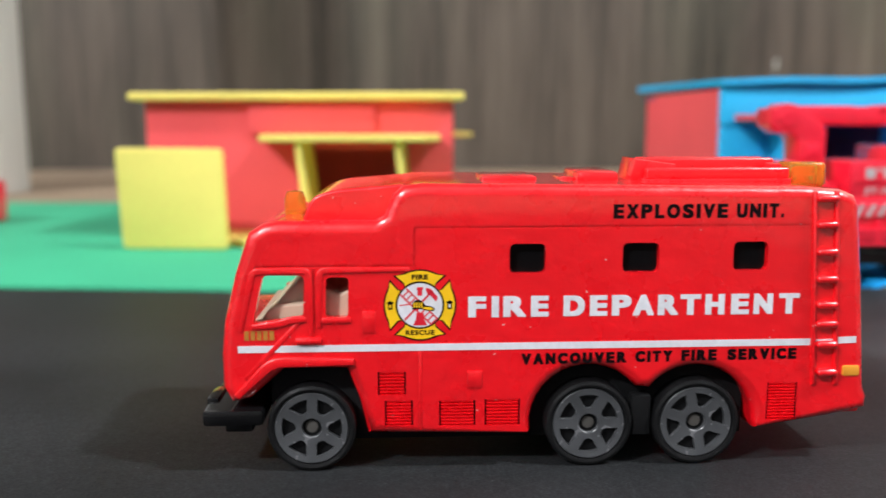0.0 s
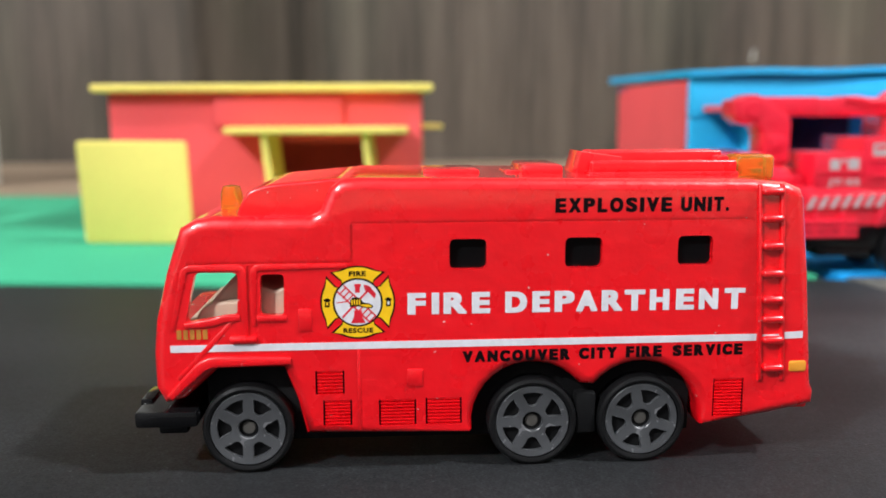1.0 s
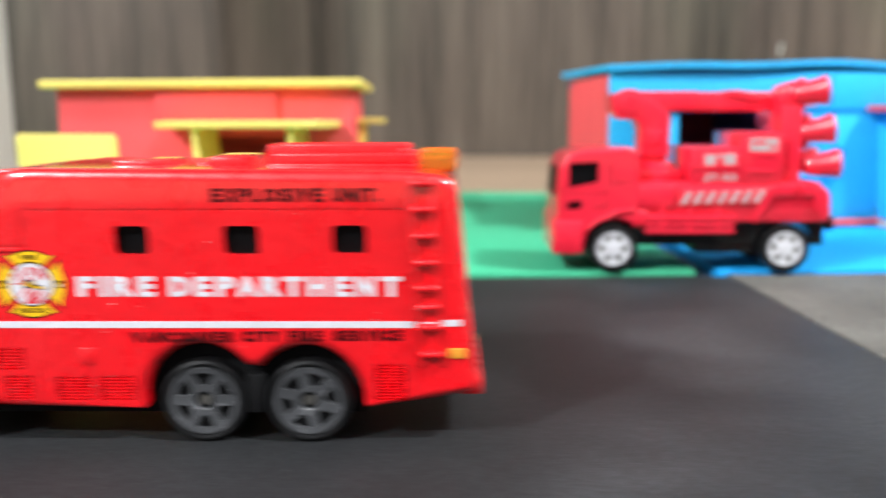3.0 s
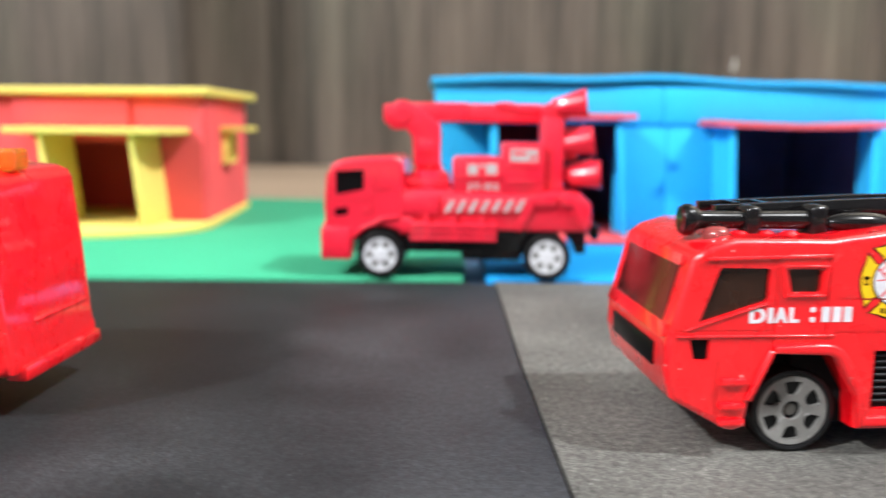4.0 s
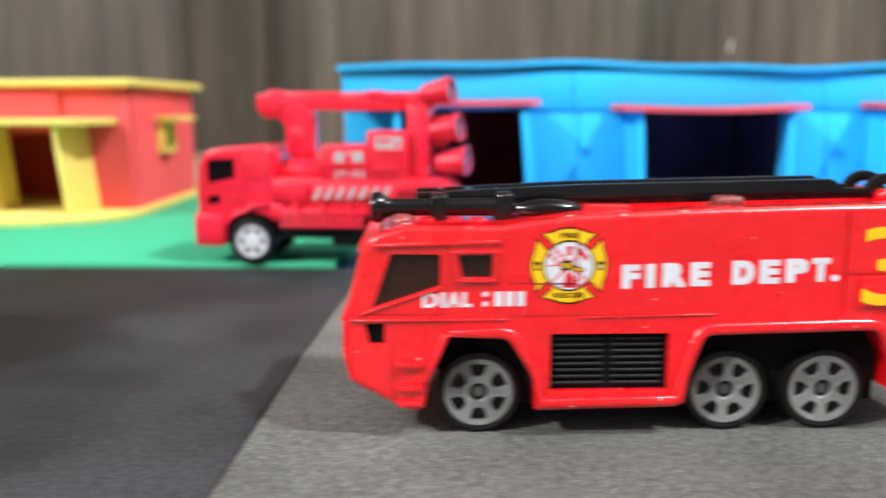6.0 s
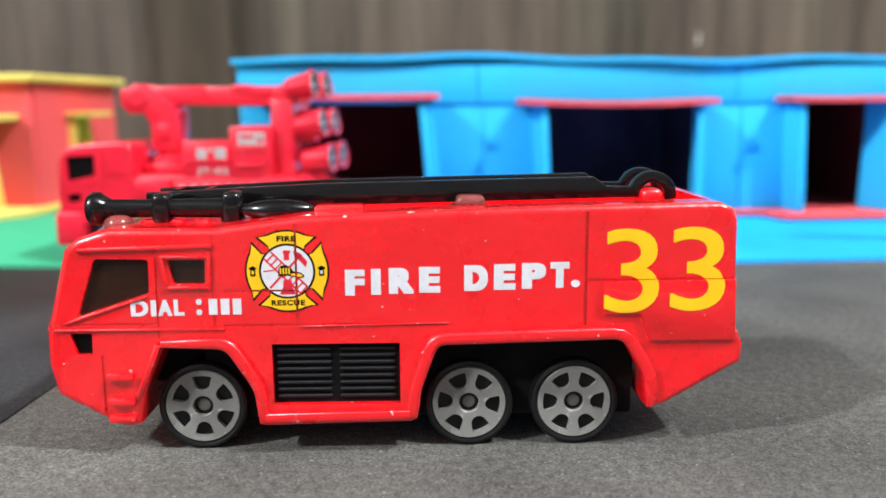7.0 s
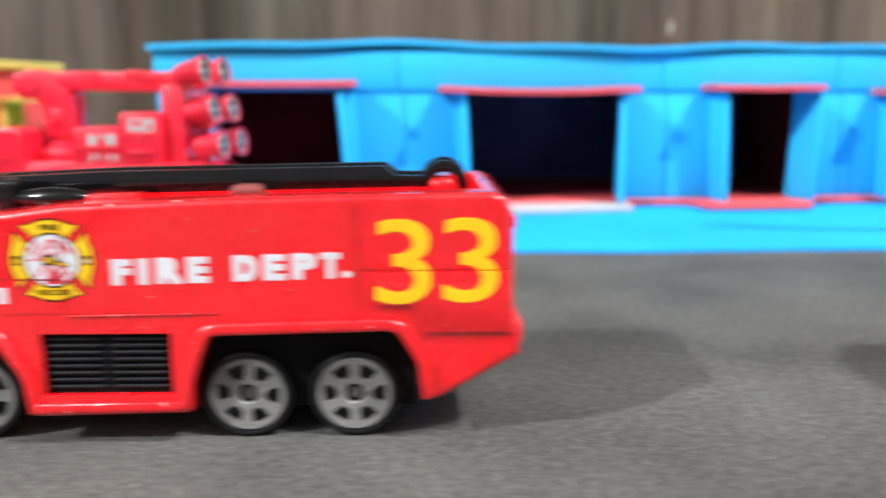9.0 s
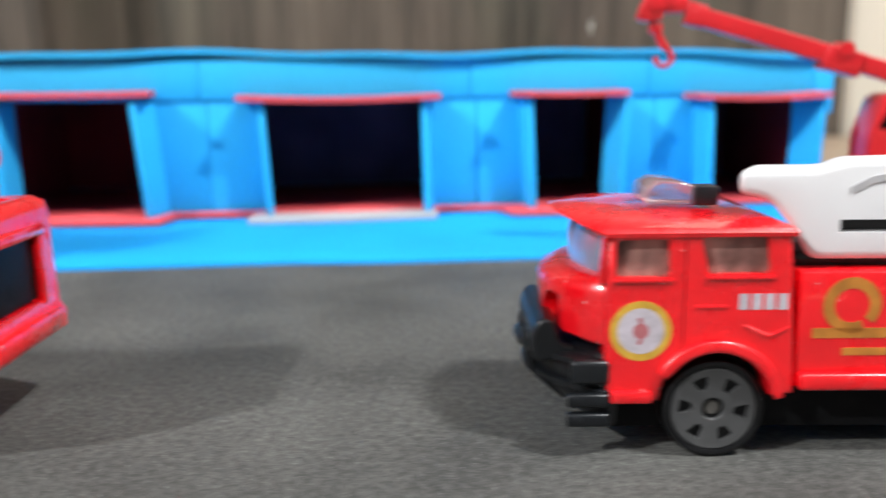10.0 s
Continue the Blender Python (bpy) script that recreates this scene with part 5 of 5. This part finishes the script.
# ---- crane truck on the blue sheet, boom and hook to the west ----
def crane_truck():
    t = thing("crane_truck", pose(0.3442, 0.150, 0.001), "red plastic toy crane truck with raised boom and hook", "toy truck")
    part("chassis", joined(bm_box(-2, 78, 2, 24, 5.5, 13, 0.6)), BLACK_PLASTIC, t, "black plastic chassis")
    part("deck", joined(bm_box(-2.5, 78, 0.5, 25.5, 13, 19, 0.8)), CRANE_RED, t, "red plastic truck bed")
    cabp = rounded([(0.2, 19), (0.4, 30), (3.2, 39.0), (5.5, 40.4), (24, 40.4), (26, 36), (26, 19)], 0.8)
    part("cab", carved(bm_prism(cabp, 0.5, 15, 0.8), [bm_prism(rounded([(2.2, 31.5), (4.8, 38), (11, 38), (11, 31.5)], 0.6), -1, 1.5)]), CRANE_RED, t, "red crane cab", 28)
    part("cab_window", bm_prism([(2.0, 31.2), (4.7, 38.3), (11.2, 38.3), (11.2, 31.2)], 1.2, 1.7), BLACK_PANE, t, "black crane cab window")
    b = part("boom", joined(bm_strip([(-43.0, 60.1), (46, 33.0)], 6.9, 3.0, 8.4, 0.5), bm_strip([(-44.5, 60.7), (-40, 59.3)], 8.6, 3.4, 8.0, 0.5)), CRANE_RED, t, "long tapering red boom")
    part("boom_joint", joined(bm_strip([(-11.0, 49.6), (-2.0, 46.9)], 9.2, 2.0, 9.4, 0.6), bm_turned([(0, 1.4), (1.8, 1.4), (2.0, 9.8), (0, 9.8)], "y", (-6, 0, 51.0), 18)), CRANE_RED, b, "stepped boom joint")
    part("boom_head", joined(bm_prism(rounded([(-57.0, 59.2), (-56.0, 62.6), (-53.6, 66.6), (-49.6, 66.4), (-50.4, 59.0), (-53.6, 58.4)], 0.7), 3.2, 8.2, 0.5), bm_box(-51.4, -44, 3.8, 7.6, 60.6, 65.0, 0.5), bm_turned([(0, 2.6), (2.2, 2.7), (2.2, 8.6), (0, 8.8)], "y", (-51.5, 0, 63.4), 18)), CRANE_RED, b, "red boom head")
    hook = [(-52.6, 58.6), (-51.0, 54.8), (-49.8, 52.6), (-48.6, 51.6)]
    part("hook", joined(bm_strip(hook, 2.0, 4.6, 6.6, 0.4), bm_box(-53.6, -50.2, 4.2, 7.0, 55.6, 58.2, 0.5), bm_strip(arc(-49.6, 49.6, 2.1, 70, -185, 14), 1.3, 4.8, 6.4, 0.3)), CRANE_RED, b, "red crane hook")
    part("boom_pivot", joined(bm_box(34, 48, 1.5, 10, 19, 38, 1.0)), CRANE_RED, t)
    for x in (12, 62):
        wheel(t, x, 0.2, 5.95, 5.95, 5.5, RIM_WHITE, rim_r=0.72)
        wheel(t, x, 25.8, 5.95, 5.95, 5.5, RIM_WHITE, True, rim_r=0.72)
    return t


crane_truck()


# ---- red and yellow foam house ----
def foam_house():
    h = thing("toy_house", pose(0, 0, 0.001), "red foam board house with yellow roof, porch and side window", "toy house")
    part("base", sheet(rounded([(-122, 285), (-20, 285), (-8.6, 207), (-9.4, 194), (-16, 182), (-30, 173), (-48, 167), (-62, 166), (-82, 180.5), (-100, 188), (-122, 200)], 1.5), 0, 2.6, 0.4), YELLOW_FOAM, h, "pale yellow foam base plate")
    part("front_wall", carved(bm_box(-118, -11.5, 204, 206.4, 2.6, 48), [bm_box(-61.5, -29.5, 200, 210, 2.0, 31.2)]), PINK_FOAM, h)
    part("fascia", bm_box(-82, -38, 202.6, 204, 36.6, 47.4, 0.2), PINK_FOAM, h, "patched red strip over the door")
    side = bm_box(0, 73, 0, 2.2, 2.6, 47.6)
    part("side_wall", moved(side, Matrix.Translation((-11.0, 206.6, 0)) @ Matrix.Rotation(radians(97.0), 4, "Z")), PINK_FOAM, h)
    part("side_wall", bm_box(-118, -115.8, 206.6, 278, 2.6, 48), PINK_FOAM, h)
    part("back_wall", bm_box(-118, -20, 278.2, 280.4, 2.6, 48), PINK_FOAM, h)
    part("inner_wall", bm_box(-114, -19, 246, 248, 2.6, 47), PINK_FOAM, h, "red foam inner wall")
    roof = sheet([(-122.5, 199.6), (-7.2, 199.4), (-15.8, 283), (-122.5, 284)], 48.1, 50.8, 0.7)
    part("roof", roof, YELLOW_FOAM, h, "flat yellow foam roof")
    aw = sheet([(-74.5, 182.5), (-19.8, 181.5), (-15.5, 190), (-15.8, 203.8), (-78, 203.8)], 34.3, 36.4, 0.5)
    part("awning", moved(aw, Matrix.Translation((0, 0, 0))), YELLOW_FOAM, h, "yellow porch roof strip")
    part("porch_side", bm_fin((-61.0, 203.8), (-62.2, 184.5), 1.9, 2.6, 34.2, lean=3.0), YELLOW_FOAM, h, "yellow porch side board")
    part("porch_side", bm_fin((-28.6, 203.8), (-29.6, 184.5), 1.9, 2.6, 34.2, lean=3.5), YELLOW_FOAM, h, "yellow porch side board")
    wn = part("window", carved(moved(bm_box(-1.0, 13.0, -3.5, -0.4, 22.4, 35.0), Matrix.Identity(4)), [bm_box(0.0, 11.8, -9.5, 1, 23.8, 33.8)]), YELLOW_FOAM, h, "boxed yellow side window")
    wn.matrix_basis = Matrix.Translation((-0.0146, 0.2330, 0)) @ Matrix.Rotation(radians(97.0), 4, "Z")
    sh = part("window_awning", bm_box(-3.0, 18.0, -11.0, -0.2, 35.1, 36.8, 0.4), YELLOW_FOAM, wn, "yellow window hood")
    # darker, greener copy of the yellow foam holds the shade of the recess
    part("window_backing", bm_box(0, 12.4, -0.6, -0.3, 23.0, 34.4), material("shaded_yellow_foam", (0.50, 0.50, 0.07), 0.75, grain=(1800, 0.06), stain=(60, 0.2), spec=0.2), wn, "yellow window back with the recess shade in its colour")
    return h


def bm_fin(root, tip, thick, z0, z1, lean=0.0):
    """An upright board from root to tip in (x, y); lean: how far its foot shifts along +x."""
    d = Vector((tip[0] - root[0], tip[1] - root[1]))
    n = Vector((-d.y, d.x)).normalized() * thick / 2
    pts = [(root[0] + n.x, root[1] + n.y), (tip[0] + n.x, tip[1] + n.y), (tip[0] - n.x, tip[1] - n.y), (root[0] - n.x, root[1] - n.y)]
    bm = sheet(pts, z0, z1, 0.3)
    for v in bm.verts:
        v.co.x += lean * (z1 - v.co.z) / (z1 - z0)
    return bm


foam_house()
board = new("foam_panel", mesh_of("foam_panel", bm_prism(rounded([(0, 0), (35.0, 0), (34.6, 32.2), (-0.6, 32.4)], 1.6), -1.3, 1.3, 0.5), YELLOW_FOAM))
board.matrix_world = pose(-0.1182, 0.1785, 0.0012, 2.5, 0, -6)
tagged(board, "square yellow foam panel standing on the green sheet", "foam panel")
blk = new("toy_block", mesh_of("toy_block", bm_box(-226, -198.0, 236, 262, 1.0, 18, 1.5, 3), RED_PLASTIC))
tagged(blk, "small rounded red toy block on the green sheet", "toy block")


# ---- blue foam fire station: u runs along its front, v back from the lintels ----
def fire_station():
    s = thing("toy_fire_station", pose(0.1405, 0.187, 0.001, 0, 0, 13.5), "long blue foam board fire station with red lintels and open bays", "toy building")
    DOORS = [(-45.0, -2.0), (34.0, 89.5), (123.0, 152.5), (187.0, 221.5)]
    base = rounded([(-66, 8), (-48, -1), (-10, -5), (2, -5.5), (5, 7.5), (32, 7.5), (92, 7.5), (113, 7), (116, -6), (152, -7), (158, 7), (233, 7), (235, 90), (-54, 90)], 1.5)
    part("base", sheet(base, 0.7, 2.2, 0.4), PINK_FOAM, s, "red foam base plate")
    # added dark inset plate stands for the shadow gap below the base
    part("gap_shade", sheet([(-60, 12), (232, 12), (232, 88), (-52, 88)], 0, 0.7, 0.1), SHADE_NAVY, s)
    xs = [-64.0] + [x for d in DOORS for x in d] + [231.5]
    for i in range(0, len(xs), 2):
        lo, hi = xs[i], xs[i + 1]
        n = 2 if hi - lo > 30 else 1
        for k in range(n):
            a, b = lo + (hi - lo) * k / n, lo + (hi - lo) * (k + 1) / n
            part("wall_panel", bm_box(a + 0.12, b - 0.12, 11.0, 13.2, 2.2, 39.2, 0.25), BLUE_FOAM, s)
    seams = [-64.5, 14.0, 104.0, 167.0, 235.5]
    for a, b in zip(seams, seams[1:]):
        part("fascia", bm_box(a + 0.15, b - 0.15, 10.2, 12.8, 39.4, 52.0, 0.3), BLUE_FOAM, s, "blue fascia board")
    part("corner_flap", bm_box(228.5, 235.3, 9.9, 10.18, 32.6, 48.5, 0.1), BLUE_FOAM, s)
    LINT = [(-60.0, 0.0, 41.0), (27.0, 92.6, 39.2), (117.6, 156.2, 39.7), (179.6, 228.4, 38.3)]
    for k, (a, b, z) in enumerate(LINT):
        bm = bmesh.new()
        n = 12
        for i in range(n + 1):
            f = i / n
            sag = -0.9 * math.sin(math.pi * f) * (1.0 if k in (1, 3) else 0.3)
            for y, zz in ((-2.0, 0), (10.0, 0), (10.0, 1.7), (-2.0, 1.7)):
                bm.verts.new((a + (b - a) * f, y, z + zz + sag))
        bm.verts.ensure_lookup_table()
        for i in range(n):
            for j in range(4):
                bm.faces.new([bm.verts[q] for q in (4 * i + j, 4 * i + (j + 1) % 4, 4 * i + 4 + (j + 1) % 4, 4 * i + 4 + j)])
        bm.faces.new(bm.verts[0:4]), bm.faces.new(bm.verts[4 * n:4 * n + 4])
        bmesh.ops.recalc_face_normals(bm, faces=bm.faces)
        part("lintel", bm, PINK_FOAM, s, "red foam lintel strip")
    FINS = [((-45.5, 10.9), (-47.0, 0), 0.5), ((-1.6, 10.9), (-5.4, -0.4), 3.0), ((33.0, 10.9), (34.4, 0), 2.0), ((90.0, 10.9), (87.2, 0), 0.6), ((122.0, 10.9), (122.6, 0), 1.6), ((152.9, 10.9), (156.4, 0), -1.4), ((184.6, 10.9), (185.8, 0), 0.8), ((222.0, 10.9), (227.4, 0.6), -1.6)]
    for root, tip, lean in FINS:
        part("bay_side", bm_fin(root, tip, 2.0, 2.2, 38.2 if root[0] > 180 else 39.0, lean), BLUE_FOAM, s, "blue bay side board")
    part("end_wall", bm_fin((-63.2, 13.4), (-52.6, 84.0), 2.0, 2.2, 51.0), PINK_FOAM, s, "red foam end wall")
    part("end_wall", bm_box(229.2, 231.4, 13.3, 84, 2.2, 51, 0.2), BLUE_FOAM, s)
    part("back_wall", bm_box(-52, 231, 84.2, 86.4, 2.2, 51, 0.2), BLUE_FOAM, s, "blue foam back wall")
    # added dark sheets before the foam walls stand for the bays' shade
    for a, b, shade_mat in ((-51, 9.5, SHADE_WINE), (12.5, 103.5, SHADE_NAVY), (106.5, 165.5, SHADE_NAVY), (168.5, 228.0, SHADE_WINE)):
        part("back_shade", bm_box(a, b, 83.2, 84.0, 3.0, 49.2, 0.1), shade_mat, s, "dark sheet for the shade in the bay")
    part("side_shade", bm_fin((-60.6, 14.4), (-50.4, 83.0), 0.8, 3.0, 49.2), SHADE_WINE, s, "dark red sheet for the shade in the bay")
    part("side_shade", bm_box(228.2, 229.0, 14.0, 83.0, 3.0, 49.2, 0.1), SHADE_WINE, s, "dark red sheet for the shade in the bay")
    # floor, ceiling and partitions carry the same shade in their colour
    part("inner_floor", bm_box(-55, 228, 17, 83, 2.25, 2.7), SHADE_WINE, s, "dark red floor with the bay shade in its colour")
    part("inner_ceiling", bm_box(-55, 229, 14, 84, 49.5, 50.2), SHADE_NAVY, s)
    part("inner_wall", bm_box(10, 12, 13.4, 84, 2.2, 50, 0.2), SHADE_NAVY, s)
    part("inner_wall", bm_box(104, 106, 13.4, 84, 2.2, 50, 0.2), SHADE_NAVY, s)
    part("inner_wall", bm_box(166, 168, 13.4, 84, 2.2, 50, 0.2), SHADE_WINE, s)
    # the roof sags and waves a little along its length
    bm = bmesh.new()
    n, v0, v1 = 48, 8.6, 90.0
    for i in range(n + 1):
        u = -66 + (238 + 66) * i / n
        wave = 0.75 * math.sin(u * 0.042 + 1.2) + 0.35 * math.sin(u * 0.11) - 1.0 * max(0.0, (u - 110) / 128)
        for y, zz in ((v0 + 0.6 * math.sin(u * 0.05), 0), (v1, 0.6), (v1, 2.6), (v0 + 0.6 * math.sin(u * 0.05), 1.7)):
            skew = 11.0 * (1 - i / n) if y > 50 else 0.0
            bm.verts.new((u + skew, y, 53.2 + zz + wave))
    bm.verts.ensure_lookup_table()
    for i in range(n):
        for j in range(4):
            bm.faces.new([bm.verts[q] for q in (4 * i + j, 4 * i + (j + 1) % 4, 4 * i + 4 + (j + 1) % 4, 4 * i + 4 + j)])
    bm.faces.new(bm.verts[0:4]), bm.faces.new(bm.verts[4 * n:4 * n + 4])
    bmesh.ops.recalc_face_normals(bm, faces=bm.faces)
    part("roof", bm, BLUE_FOAM, s, "slightly wavy blue foam roof")
    return s


fire_station()
dm = new("door_mat", mesh_of("door_mat", sheet(rounded([(29, -6.0), (60, -7.2), (91, -5.0), (91.5, 6.5), (31, 6.8)], 1.2), 0.1, 1.9, 0.4), MAT_WHITE))
dm.matrix_world = pose(0.1405, 0.187, 0.0010, 0, 0, 13.5)
tagged(dm, "greyish white foam strip on the blue forecourt", "mat")

scuff = new("paint_scuff", mesh_of("paint_scuff", bm_prism(rounded([(0, 0), (1.6, 3.5), (2.4, 9.5), (1.7, 14.0), (0.6, 10.0), (-0.7, 5.0)], 0.6), -0.25, 0.3, 0.1), WHITE_PAINT))
scuff.matrix_world = pose(0.3045, 0.73985, 0.090)
tagged(scuff, "small chipped white paint mark on the wood wall", "paint mark")
